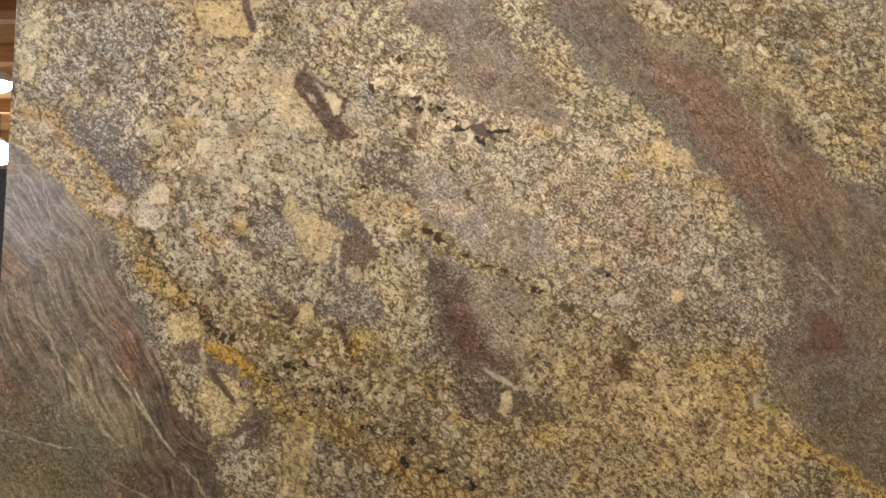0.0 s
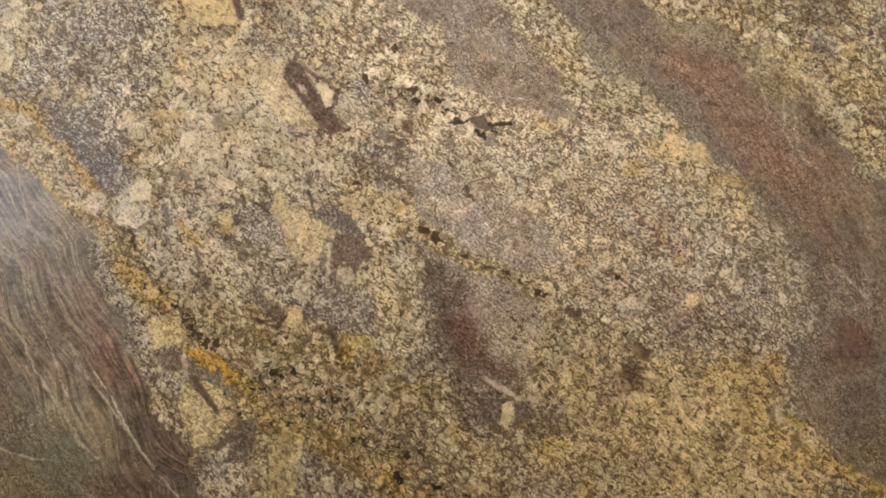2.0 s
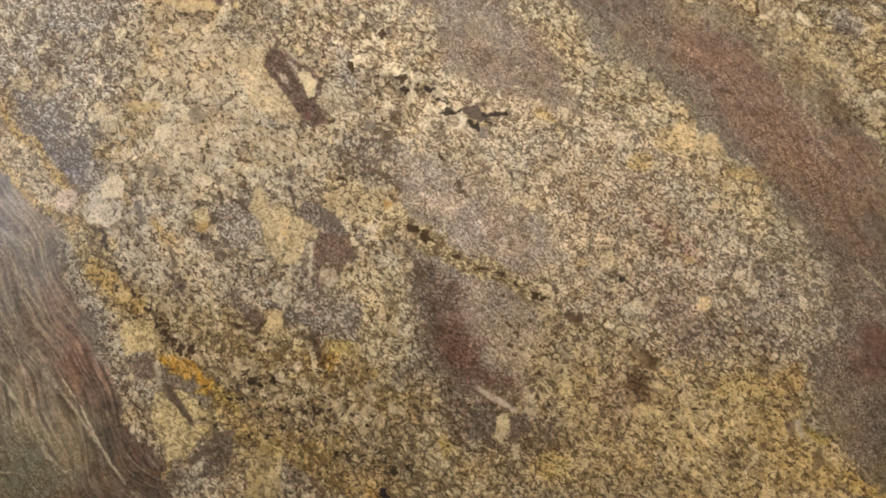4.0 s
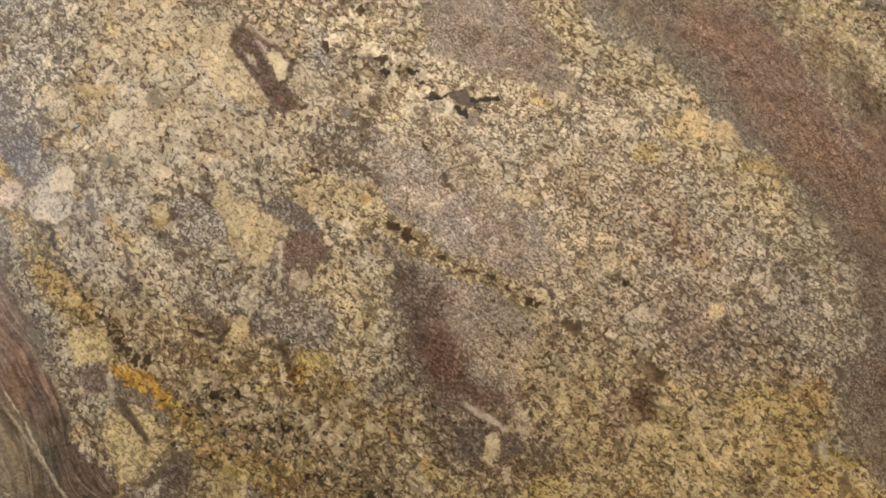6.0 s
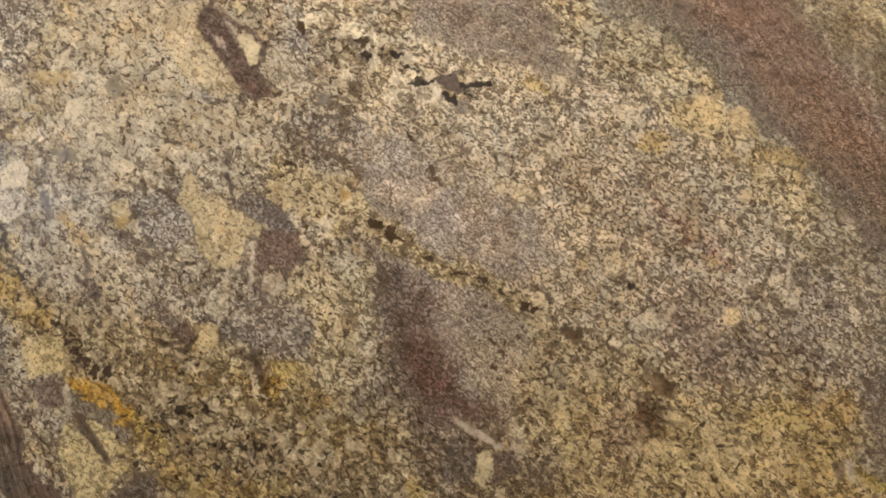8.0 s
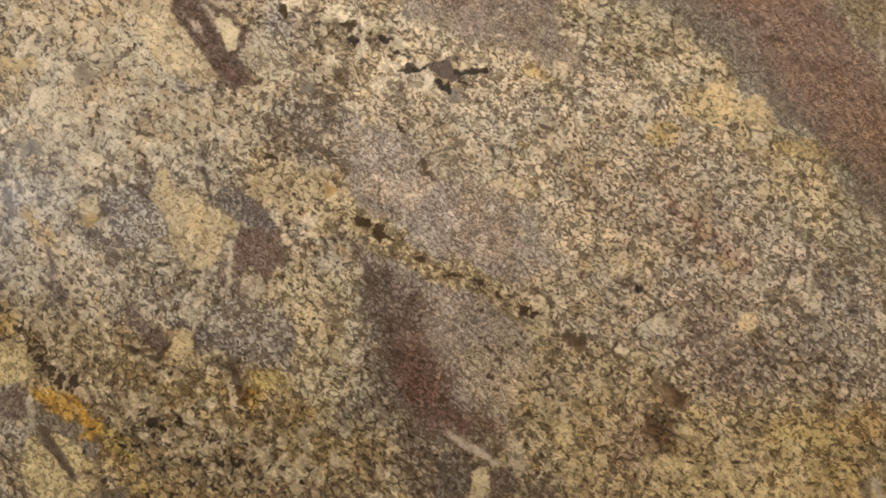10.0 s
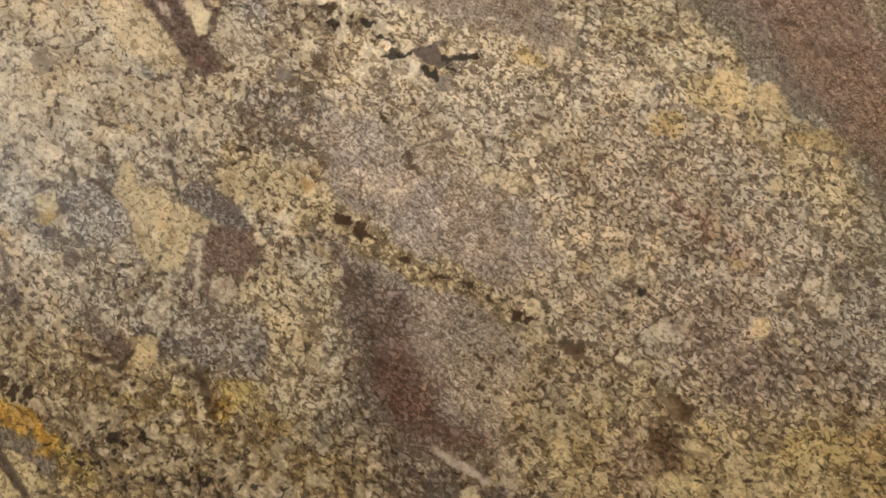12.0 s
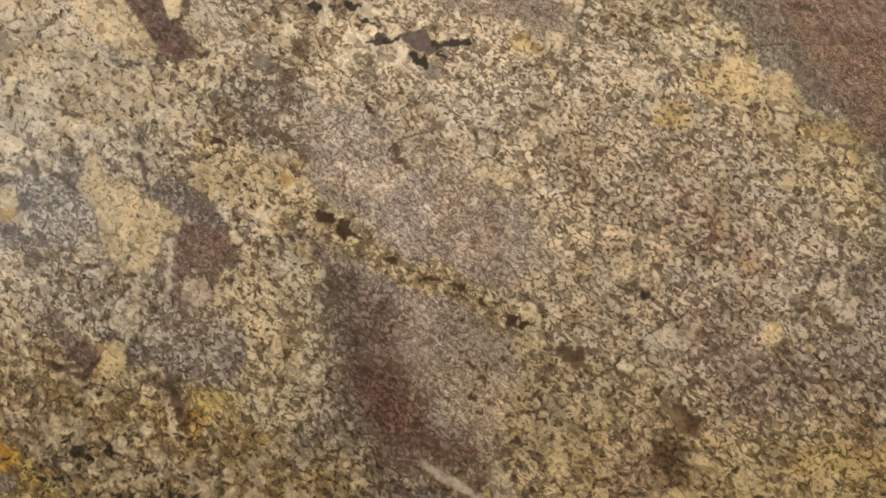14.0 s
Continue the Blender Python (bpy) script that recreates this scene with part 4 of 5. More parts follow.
# single pale crystals scattered through the speckle
swarm([(-0.879, 0.744), (-0.639, 0.628), (-0.301, 0.518), (-0.032, 0.41)], 0.07, 100, 0.005, 0.012, (0.63, 0.53, 0.36), 0.5)
swarm([(-1.181, 1.63), (-0.833, 1.302), (-0.584, 1.098), (-0.254, 0.947)], 0.12, 110, 0.005, 0.012, (0.63, 0.56, 0.44), 0.5)
swarm([(0.371, 0.504), (0.819, 0.432)], 0.07, 60, 0.005, 0.011, (0.62, 0.50, 0.28), 0.45)
swarm([(-0.049, 1.299), (0.328, 1.146), (0.83, 0.883)], 0.12, 110, 0.004, 0.008, (0.63, 0.55, 0.43), 0.5)
swarm([(1.049, 1.583), (1.119, 1.536), (1.213, 1.399)], 0.022, 26, 0.005, 0.010, (0.60, 0.50, 0.31), 0.45)
swarm([(-0.273, 1.585), (0.041, 1.33)], 0.04, 40, 0.005, 0.012, (0.66, 0.59, 0.46), 0.6)

BROWN, UMBER, SLATE = (0.10, 0.065, 0.035), (0.055, 0.035, 0.02), (0.20, 0.175, 0.15)
# plum inclusion, forked, with pale crystals held in the fork and a tan crystal beside it
clast([(-0.634, 1.538), (-0.518, 1.552), (-0.499, 1.466), (-0.443, 1.396), (-0.380, 1.327), (-0.455, 1.305), (-0.549, 1.366)], (0.55, 0.46, 0.31), 0.7, dark=0.28, smooth=0.35)
clast([(-0.338, 1.442), (-0.246, 1.395), (-0.214, 1.334), (-0.288, 1.312), (-0.335, 1.365)], (0.46, 0.41, 0.33), 0.7, dark=0.5, smooth=0.3)
clast([(-0.506, 1.524), (-0.477, 1.552), (-0.448, 1.517), (-0.418, 1.455), (-0.383, 1.414), (-0.348, 1.368), (-0.316, 1.322), (-0.351, 1.298), (-0.392, 1.335), (-0.440, 1.396), (-0.488, 1.455), (-0.511, 1.490)], PLUM, 0.95, dark=0.6, smooth=0.15, bed=0.4, rim=0.5)
stroke([(-0.456, 1.533), (-0.413, 1.495), (-0.373, 1.476), (-0.338, 1.445), (-0.341, 1.408), (-0.363, 1.378)], 0.0075, (0.17, 0.125, 0.11), 0.9, 0.2)
stroke([(-0.489, 1.599), (-0.472, 1.564), (-0.482, 1.536)], 0.006, (0.13, 0.10, 0.085), 0.85, 0.3)
stroke([(-0.352, 1.322), (-0.311, 1.310), (-0.292, 1.316)], 0.006, PLUM, 0.8, 0.2)
clast([(-0.407, 1.470), (-0.372, 1.467), (-0.347, 1.439), (-0.355, 1.393), (-0.376, 1.387), (-0.389, 1.424)], (0.58, 0.51, 0.36), 0.95, smooth=0.7)
clast([(-0.473, 1.471), (-0.445, 1.461), (-0.435, 1.433), (-0.454, 1.437)], (0.50, 0.43, 0.38), 0.9, smooth=0.6)
clast([(-0.447, 1.512), (-0.413, 1.486), (-0.396, 1.445), (-0.418, 1.455)], (0.40, 0.34, 0.30), 0.8, smooth=0.4)
flake([(-0.368, 1.332)], 0.014, 0.010, -40, (0.11, 0.05, 0.045), 0.8)
# pale crystals
clast([(-0.833, 1.302), (-0.745, 1.318), (-0.695, 1.262), (-0.699, 1.195), (-0.802, 1.179), (-0.837, 1.239)], (0.58, 0.51, 0.40), 0.65, dark=0.35, smooth=0.35)
clast([(-0.849, 1.258), (-0.841, 1.302), (-0.791, 1.312), (-0.796, 1.274), (-0.822, 1.251)], PALE, 0.9, smooth=0.8)
clast([(-0.784, 1.242), (-0.75, 1.251), (-0.744, 1.204), (-0.776, 1.199)], PALE, 0.75, smooth=0.6)
clast([(-0.867, 1.431), (-0.84, 1.442), (-0.835, 1.395), (-0.862, 1.39)], CREAM, 0.85, smooth=0.7)
clast([(-0.802, 1.47), (-0.77, 1.478), (-0.763, 1.443), (-0.795, 1.438)], CREAM, 0.75, smooth=0.6)
clast([(-1.007, 1.125), (-0.952, 1.155), (-0.928, 1.129), (-0.933, 1.086), (-0.995, 1.078)], (0.62, 0.54, 0.41), 0.9, smooth=0.7)
clast([(-1.046, 1.07), (-0.931, 1.074), (-0.934, 1.022), (-0.974, 0.994), (-1.038, 1), (-1.064, 1.04)], (0.57, 0.51, 0.42), 0.85, dark=0.35, smooth=0.5)
clast([(-0.715, 1.044), (-0.668, 1.055), (-0.659, 1.018), (-0.705, 1.008)], (0.60, 0.50, 0.30), 0.8, smooth=0.5)
clast([(-0.876, 1.492), (-0.835, 1.495), (-0.842, 1.469), (-0.878, 1.473)], CREAM, 0.7, smooth=0.5)
flake([(-0.719, 1.337)], 0.027, 0.0251, 20, (0.19, 0.165, 0.13), 0.75)
flake([(-0.885, 1.366)], 0.0618, 0.0154, 0, (0.45, 0.34, 0.16), 0.6)
flake([(-0.878, 1.043)], 0.0116, 0.0347, 10, (0.12, 0.10, 0.10), 0.85)
flake([(-0.837, 1.165)], 0.0347, 0.0174, -10, (0.16, 0.14, 0.11), 0.75)
flake([(-0.681, 0.993)], 0.0193, 0.0154, 10, (0.50, 0.34, 0.10), 0.6)
flake([(-0.565, 1.199)], 0.0425, 0.00579, -20, UMBER, 0.9)
flake([(-0.995, 0.982)], 0.0135, 0.00965, 0, UMBER)
flake([(-0.983, 0.965)], 0.00965, 0.0116, 0, UMBER)
lay(patch([(-1.082, 1.204)], 0.0541, 0.0656, 0), 0.012, (0.30, 0.28, 0.29), 0.75, dark=0.8)
lay(patch([(-1.127, 1.16)], 0.0386, 0.0174, -35), 0.008, GOLD, 0.8)
clast([(-0.63, 1.067), (-0.591, 1.075), (-0.55, 1.044), (-0.511, 1.029), (-0.497, 0.961), (-0.545, 0.927), (-0.608, 0.941), (-0.634, 1.005)], (0.47, 0.44, 0.40), 0.85, dark=0.68, smooth=0.0, rim=0.5)
stroke([(-0.634, 1.101), (-0.626, 1.067)], 0.00579, UMBER)
stroke([(-0.591, 1.075), (-0.511, 1.032)], 0.00579, UMBER)
# the tan crystal, its blue-grey cap and the plum block with a white crystal below
clast([(-0.546, 1.054), (-0.519, 1.125), (-0.497, 1.106), (-0.480, 1.061), (-0.435, 1.058), (-0.402, 1.029), (-0.324, 0.987), (-0.335, 0.963), (-0.367, 0.960), (-0.373, 0.928), (-0.395, 0.883), (-0.442, 0.883), (-0.485, 0.928), (-0.505, 1.002)], (0.53, 0.445, 0.285), 0.9, dark=0.3, smooth=0.3, rim=0.5)
lay(along([(-0.433, 1.012), (-0.413, 0.954)], 0.012, True), 0.01, (0.50, 0.38, 0.22), 0.5)
lay(along([(-0.384, 0.983), (-0.394, 0.931)], 0.010, True), 0.01, (0.60, 0.50, 0.32), 0.5)
clast([(-0.402, 1.041), (-0.372, 1.074), (-0.323, 1.058), (-0.266, 1.015), (-0.241, 0.972), (-0.296, 0.972), (-0.328, 0.995), (-0.361, 1.014)], (0.30, 0.28, 0.28), 0.9, dark=0.75, smooth=0.0, bed=0.3)
clast([(-0.328, 0.979), (-0.241, 0.972), (-0.223, 0.930), (-0.238, 0.892), (-0.268, 0.868), (-0.301, 0.897), (-0.338, 0.856), (-0.345, 0.922)], (0.20, 0.14, 0.12), 0.92, dark=0.55, smooth=0.0, bed=0.5, rim=0.4)
clast([(-0.338, 0.862), (-0.323, 0.860), (-0.322, 0.834), (-0.298, 0.815), (-0.330, 0.821)], (0.15, 0.095, 0.08), 0.85, dark=0.5, bed=0.3)
clast([(-0.323, 0.860), (-0.280, 0.880), (-0.263, 0.838), (-0.298, 0.815), (-0.322, 0.834)], (0.55, 0.47, 0.37), 0.9, dark=0.3, smooth=0.5, rim=0.5)
clast([(-0.373, 0.928), (-0.351, 0.930), (-0.354, 0.845), (-0.374, 0.862)], (0.30, 0.25, 0.21), 0.7, dark=0.5, smooth=0.1)
stroke([(-0.351, 0.948), (-0.351, 0.896), (-0.355, 0.845)], 0.004, (0.50, 0.44, 0.36), 0.9, 0.7)
stroke([(-0.418, 1.112), (-0.410, 1.071), (-0.399, 1.047)], 0.005, (0.09, 0.07, 0.065), 0.9)
clast([(-0.480, 1.124), (-0.426, 1.106), (-0.412, 1.065), (-0.460, 1.070)], (0.48, 0.43, 0.34), 0.75, smooth=0.3, rim=0.5)
lay(inside([(-0.385, 0.828), (-0.306, 0.811), (-0.228, 0.830), (-0.194, 0.762), (-0.200, 0.694), (-0.283, 0.655), (-0.326, 0.704), (-0.389, 0.748)]), 0.015, (0.45, 0.405, 0.36), 0.7, dark=0.66, rough=0.45)
clast([(-0.241, 0.744), (-0.200, 0.737), (-0.197, 0.700), (-0.233, 0.694)], (0.22, 0.19, 0.165), 0.75, dark=0.6, smooth=0.1, bed=0.3)
clast([(-0.600, 0.808), (-0.565, 0.808), (-0.532, 0.757), (-0.496, 0.735), (-0.506, 0.707), (-0.542, 0.723), (-0.580, 0.757)], (0.20, 0.165, 0.14), 0.8, dark=0.6, smooth=0.1, bed=0.3)
stroke([(-0.582, 0.705), (-0.541, 0.700), (-0.500, 0.710), (-0.484, 0.741)], 0.005, (0.09, 0.05, 0.025), 0.85)
clast([(-0.485, 0.747), (-0.438, 0.747), (-0.428, 0.702), (-0.452, 0.679), (-0.482, 0.690)], (0.56, 0.45, 0.25), 0.8, smooth=0.35)
stroke([(-0.348, 0.698), (-0.329, 0.653), (-0.316, 0.615)], 0.007, (0.09, 0.06, 0.04), 0.8, 0.4)
lay(patch([(-0.293, 0.615)], 0.022, 0.03, 0), 0.008, (0.52, 0.33, 0.08), 0.85, dark=0.8)
clast([(-0.283, 0.648), (-0.232, 0.660), (-0.197, 0.650), (-0.219, 0.605), (-0.264, 0.599)], (0.55, 0.44, 0.22), 0.7, dark=0.5, smooth=0.2)
# black and plum swarm over the white crystals
clast([(-0.068, 1.464), (-0.029, 1.455), (-0.033, 1.427), (-0.067, 1.437)], PALE, 0.7, smooth=0.6)
clast([(-0.143, 1.501), (-0.103, 1.496), (-0.114, 1.464), (-0.145, 1.469)], PALE, 0.7, smooth=0.6)
flake([(-0.073, 1.406)], 0.0106, 0.00965)
flake([(-0.007, 1.413)], 0.0106, 0.00869)
flake([(-0.111, 1.453)], 0.0174, 0.00483)
flake([(-0.086, 1.45)], 0.00965, 0.0116, 0, UMBER)
flake([(-0.167, 1.455)], 0.0232, 0.00386)
flake([(-0.248, 1.481)], 0.00965, 0.0174, 20, UMBER)
flake([(-0.151, 1.587)], 0.0116, 0.0135, 0, UMBER)
flake([(-0.186, 1.378)], 0.0135, 0.00772, 0, BROWN, 0.7)
flake([(-0.183, 1.3)], 0.0154, 0.0154, 0, (0.13, 0.11, 0.11), 0.8)
flake([(-0.266, 1.141)], 0.0251, 0.00772, -25, UMBER)
flake([(0.031, 1.208)], 0.0193, 0.00483, -50, UMBER)
flake([(0.161, 1.176)], 0.0154, 0.00965, -30, (0.13, 0.08, 0.06), 0.8)
clast([(0.32, 1.199), (0.401, 1.191), (0.387, 1.146), (0.328, 1.146)], CREAM, 0.55, smooth=0.4)
clast([(0.38, 1.351), (0.406, 1.347), (0.402, 1.316), (0.375, 1.321)], CREAM, 0.7, smooth=0.6)
clast([(-0.008, 1.354), (0.063, 1.332), (0.145, 1.299), (0.179, 1.270), (0.110, 1.270), (0.040, 1.306)], (0.60, 0.535, 0.43), 0.6, smooth=0.4)
shard([(0.025, 1.340), (0.051, 1.359), (0.072, 1.349), (0.065, 1.333), (0.044, 1.329)], BLACK)
shard([(0.083, 1.349), (0.115, 1.360), (0.137, 1.363), (0.153, 1.339), (0.172, 1.322), (0.142, 1.307), (0.112, 1.328)], (0.075, 0.06, 0.058))
shard([(0.105, 1.313), (0.124, 1.306), (0.138, 1.294), (0.117, 1.291)], BLACK)
clast([(0.138, 1.296), (0.168, 1.298), (0.173, 1.267), (0.147, 1.268)], (0.17, 0.15, 0.145), 0.9, smooth=0.6)
clast([(0.086, 1.330), (0.106, 1.324), (0.103, 1.299), (0.082, 1.295)], (0.66, 0.60, 0.50), 0.95, smooth=0.8)
shard([(0.160, 1.341), (0.177, 1.336), (0.174, 1.325), (0.160, 1.327)], BLACK)
shard([(0.188, 1.343), (0.220, 1.345), (0.217, 1.329), (0.193, 1.325)], UMBER)
shard([(0.338, 1.214), (0.358, 1.214), (0.378, 1.195), (0.358, 1.192)], (0.10, 0.075, 0.05))
clast([(0.324, 1.196), (0.342, 1.203), (0.338, 1.181)], (0.13, 0.09, 0.06), 0.8, smooth=0.7)
clast([(0.374, 1.357), (0.397, 1.353), (0.399, 1.327), (0.380, 1.323), (0.367, 1.337)], (0.60, 0.51, 0.38), 0.8, smooth=0.6)
clast([(0.706, 1.302), (0.734, 1.313), (0.766, 1.266), (0.754, 1.232), (0.727, 1.244)], (0.58, 0.455, 0.30), 0.8, smooth=0.5)
clast([(0.782, 1.255), (0.810, 1.280), (0.836, 1.266), (0.829, 1.226), (0.792, 1.220)], (0.60, 0.48, 0.32), 0.8, smooth=0.5)
clast([(0.773, 0.796), (0.797, 0.807), (0.804, 0.777), (0.785, 0.759), (0.770, 0.772)], (0.60, 0.48, 0.28), 0.85, smooth=0.6)
for run, half in (([(0.160, 1.333), (0.181, 1.328)], 0.007), ([(0.186, 1.331), (0.223, 1.337)], 0.008), ([(0.063, 1.339), (0.088, 1.346)], 0.006), ([(0.112, 1.315), (0.138, 1.296)], 0.006), ([(0.168, 1.315), (0.179, 1.303)], 0.006), ([(-0.086, 1.413), (-0.077, 1.403)], 0.008), ([(-0.019, 1.417), (-0.009, 1.407)], 0.008), ([(0.003, 1.390), (0.050, 1.375)], 0.004)):
    stroke(run, half, (0.03, 0.024, 0.02), 1.0, 0.95, "torn")
# gold seam with brown books
lay(inside([(-0.26, 1.145), (-0.168, 1.13), (-0.075, 1.039), (-0.013, 0.987), (0.017, 0.934), (-0.058, 0.964), (-0.135, 1.024), (-0.227, 1.069)]), 0.012, (0.60, 0.51, 0.34), 0.7, dark=0.45, bed=0.0)
flake([(-0.123, 1.062)], 0.014, 0.012, -30, (0.42, 0.24, 0.07), 0.7)
for spot, wide, tall, turn in (([(-0.056, 0.994)], 0.0174, 0.0116, -30), ([(-0.036, 0.987)], 0.00965, 0.00772, 0), ([(-0.009, 0.967)], 0.0135, 0.0212, 20), ([(0.014, 0.955)], 0.0193, 0.00579, -35),
                               ([(0.077, 0.913)], 0.0135, 0.00772, -30), ([(0.159, 0.873)], 0.0309, 0.00579, -10), ([(0.208, 0.862)], 0.0116, 0.00772, -40), ([(0.248, 0.83)], 0.0135, 0.00579, -40), ([(0.306, 0.805)], 0.0174, 0.00965, -30), ([(0.331, 0.79)], 0.0116, 0.00965, 0)):
    flake(spot, wide, tall, turn, UMBER)
for spot, wide, tall, turn in (([(0.097, 1.1)], 0.0232, 0.00772, -20), ([(0.082, 1.123)], 0.00965, 0.0116, 0), ([(0.418, 0.741)], 0.0232, 0.0135, -20), ([(0.515, 0.699)], 0.027, 0.00772, -20), ([(0.592, 0.605)], 0.00965, 0.00965, 0),
                               ([(0.614, 0.644)], 0.027, 0.00772, -40), ([(0.634, 0.623)], 0.0193, 0.0135, -30), ([(0.549, 0.854)], 0.00772, 0.00965, 0), ([(0.516, 0.873)], 0.027, 0.0029, -25), ([(0.703, 1.33)], 0.00965, 0.0135, 20)):
    flake(spot, wide, tall, turn, UMBER, 0.9)
lay(patch([(0.591, 0.535)], 0.029, 0.0463, 10), 0.010, (0.17, 0.11, 0.05), 0.7, dark=0.8)
lay(inside([(0.564, 0.589), (0.599, 0.607), (0.627, 0.561), (0.621, 0.509), (0.581, 0.514)], True), 0.010, (0.16, 0.105, 0.055), 0.75, dark=0.9)
shard([(0.588, 0.653), (0.617, 0.642), (0.645, 0.602), (0.622, 0.598), (0.600, 0.624)], (0.12, 0.075, 0.04), 0.85)
shard([(0.565, 0.606), (0.583, 0.611), (0.585, 0.592), (0.569, 0.590)], UMBER)
shard([(0.384, 0.753), (0.413, 0.744), (0.455, 0.712), (0.425, 0.709), (0.396, 0.730)], (0.11, 0.07, 0.04), 0.85)
shard([(0.472, 0.698), (0.507, 0.694), (0.542, 0.676), (0.513, 0.673)], (0.10, 0.065, 0.035), 0.85)
shard([(0.542, 0.851), (0.559, 0.858), (0.561, 0.841)], BLACK)
lay(patch([(0.529, 0.513)], 0.05, 0.09, 0), 0.04, (0.33, 0.235, 0.19), 0.55, dark=0.8)
lay(patch([(0.717, 0.713)], 0.09, 0.035, -40), 0.03, (0.37, 0.28, 0.25), 0.55, dark=0.85)
lay(patch([(0.905, 0.533)], 0.09, 0.035, 5), 0.02, (0.56, 0.43, 0.17), 0.65, dark=0.4)


def black_curls(run, spread, count):
    """Short bent threads of black mica scattered about a line."""
    for _ in range(count):
        k, f = strewn.randrange(len(run) - 1), strewn.random()
        (x0, z0), (x1, z1) = run[k], run[k + 1]
        x, z = x0 + (x1 - x0) * f + strewn.gauss(0, spread), z0 + (z1 - z0) * f + strewn.gauss(0, spread)
        a, long, bend = radians(strewn.gauss(-40, 45)), strewn.uniform(0.008, 0.02), strewn.uniform(-0.008, 0.008)
        dx, dz = math.cos(a), math.sin(a)
        stroke([(x - dx * long, z - dz * long), (x - dz * bend, z + dx * bend), (x + dx * long, z + dz * long)], strewn.uniform(0.002, 0.0045), (0.04, 0.028, 0.016), 0.95, 0.9, "torn")


black_curls([(-0.839, 0.730), (-0.740, 0.627), (-0.643, 0.553)], 0.012, 12)
black_curls([(-0.528, 0.517), (-0.338, 0.444), (-0.187, 0.363)], 0.035, 34)
black_curls([(-0.073, 0.218), (0.038, 0.189), (0.149, 0.136)], 0.010, 16)
black_curls([(-0.167, 0.317), (-0.074, 0.282), (0.019, 0.265)], 0.03, 14)
black_curls([(-1.013, 0.987), (-0.971, 0.910), (-0.920, 0.834)], 0.012, 10)
# lower inclusions
clast([(-0.888, 0.591), (-0.833, 0.625), (-0.808, 0.61), (-0.795, 0.548), (-0.866, 0.539)], (0.19, 0.145, 0.12), 0.92, dark=0.5, smooth=0.1, bed=0.4)
clast([(-0.792, 0.588), (-0.735, 0.552), (-0.665, 0.532), (-0.629, 0.489), (-0.643, 0.456), (-0.701, 0.484), (-0.764, 0.519), (-0.788, 0.534)], (0.235, 0.21, 0.18), 0.9, dark=0.6, smooth=0.1, bed=0.3)
stroke([(-0.8, 0.596), (-0.791, 0.528)], 0.00676, (0.42, 0.37, 0.30))
clast([(-0.802, 0.499), (-0.779, 0.507), (-0.746, 0.471), (-0.714, 0.441), (-0.696, 0.419), (-0.626, 0.414), (-0.672, 0.361), (-0.7, 0.317), (-0.753, 0.308), (-0.778, 0.358), (-0.813, 0.433)], (0.61, 0.51, 0.29), 0.93, dark=0.45, smooth=0.25, rim=0.6)
clast([(-0.749, 0.517), (-0.71, 0.509), (-0.646, 0.459), (-0.63, 0.443), (-0.683, 0.428), (-0.723, 0.465)], (0.61, 0.51, 0.29), 0.93, dark=0.45, smooth=0.25, rim=0.6)
stroke([(-0.769, 0.525), (-0.723, 0.465), (-0.691, 0.419)], 0.0106, (0.12, 0.09, 0.065))
stroke([(-0.687, 0.31), (-0.612, 0.386), (-0.564, 0.396)], 0.00772, (0.13, 0.10, 0.07))
clast([(-0.627, 0.371), (-0.567, 0.388), (-0.556, 0.35), (-0.591, 0.266), (-0.651, 0.264), (-0.647, 0.333)], (0.19, 0.16, 0.135), 0.9, dark=0.7, smooth=0.0, bed=0.3)
clast([(-0.922, 0.68), (-0.862, 0.722), (-0.806, 0.7), (-0.791, 0.625), (-0.856, 0.624), (-0.902, 0.606)], (0.56, 0.46, 0.25), 0.8, dark=0.35, smooth=0.3)
lay(along([(-0.989, 0.864), (-0.939, 0.819), (-0.88, 0.767)], 0.0328), 0.010, (0.56, 0.40, 0.14), 0.75, dark=0.5)
lay(along([(-0.754, 0.604), (-0.698, 0.568), (-0.646, 0.522)], 0.0212), 0.007, (0.56, 0.33, 0.05), 0.92, dark=0.55, smooth=0.2)
lay(along([(-0.618, 0.504), (-0.563, 0.465)], 0.0212), 0.010, (0.54, 0.41, 0.11), 0.8, dark=0.55)
lay(along([(-0.445, 0.37), (-0.37, 0.365), (-0.281, 0.353)], 0.0251), 0.012, (0.48, 0.38, 0.15), 0.5, dark=0.8)
swarm([(-0.832, 0.745), (-0.757, 0.671), (-0.701, 0.627)], 0.012, 34, 0.003, 0.008, UMBER)
swarm([(-0.965, 0.865), (-0.857, 0.767)], 0.010, 12, 0.003, 0.006, UMBER)
swarm([(-0.574, 0.541), (-0.45, 0.485), (-0.298, 0.431)], 0.05, 110, 0.002, 0.006, (0.035, 0.025, 0.016))
swarm([(-0.402, 0.414), (-0.237, 0.361), (-0.031, 0.325)], 0.055, 70, 0.002, 0.0055, (0.035, 0.025, 0.016))
swarm([(-0.271, 1.521), (-0.052, 1.409)], 0.04, 30, 0.002, 0.006, UMBER)
swarm([(-0.135, 1.024), (0.002, 0.957), (0.167, 0.869), (0.342, 0.783)], 0.010, 18, 0.002, 0.005, UMBER)
swarm([(-0.644, 0.732), (-0.456, 0.632), (-0.123, 0.522)], 0.06, 90, 0.002, 0.005, UMBER)
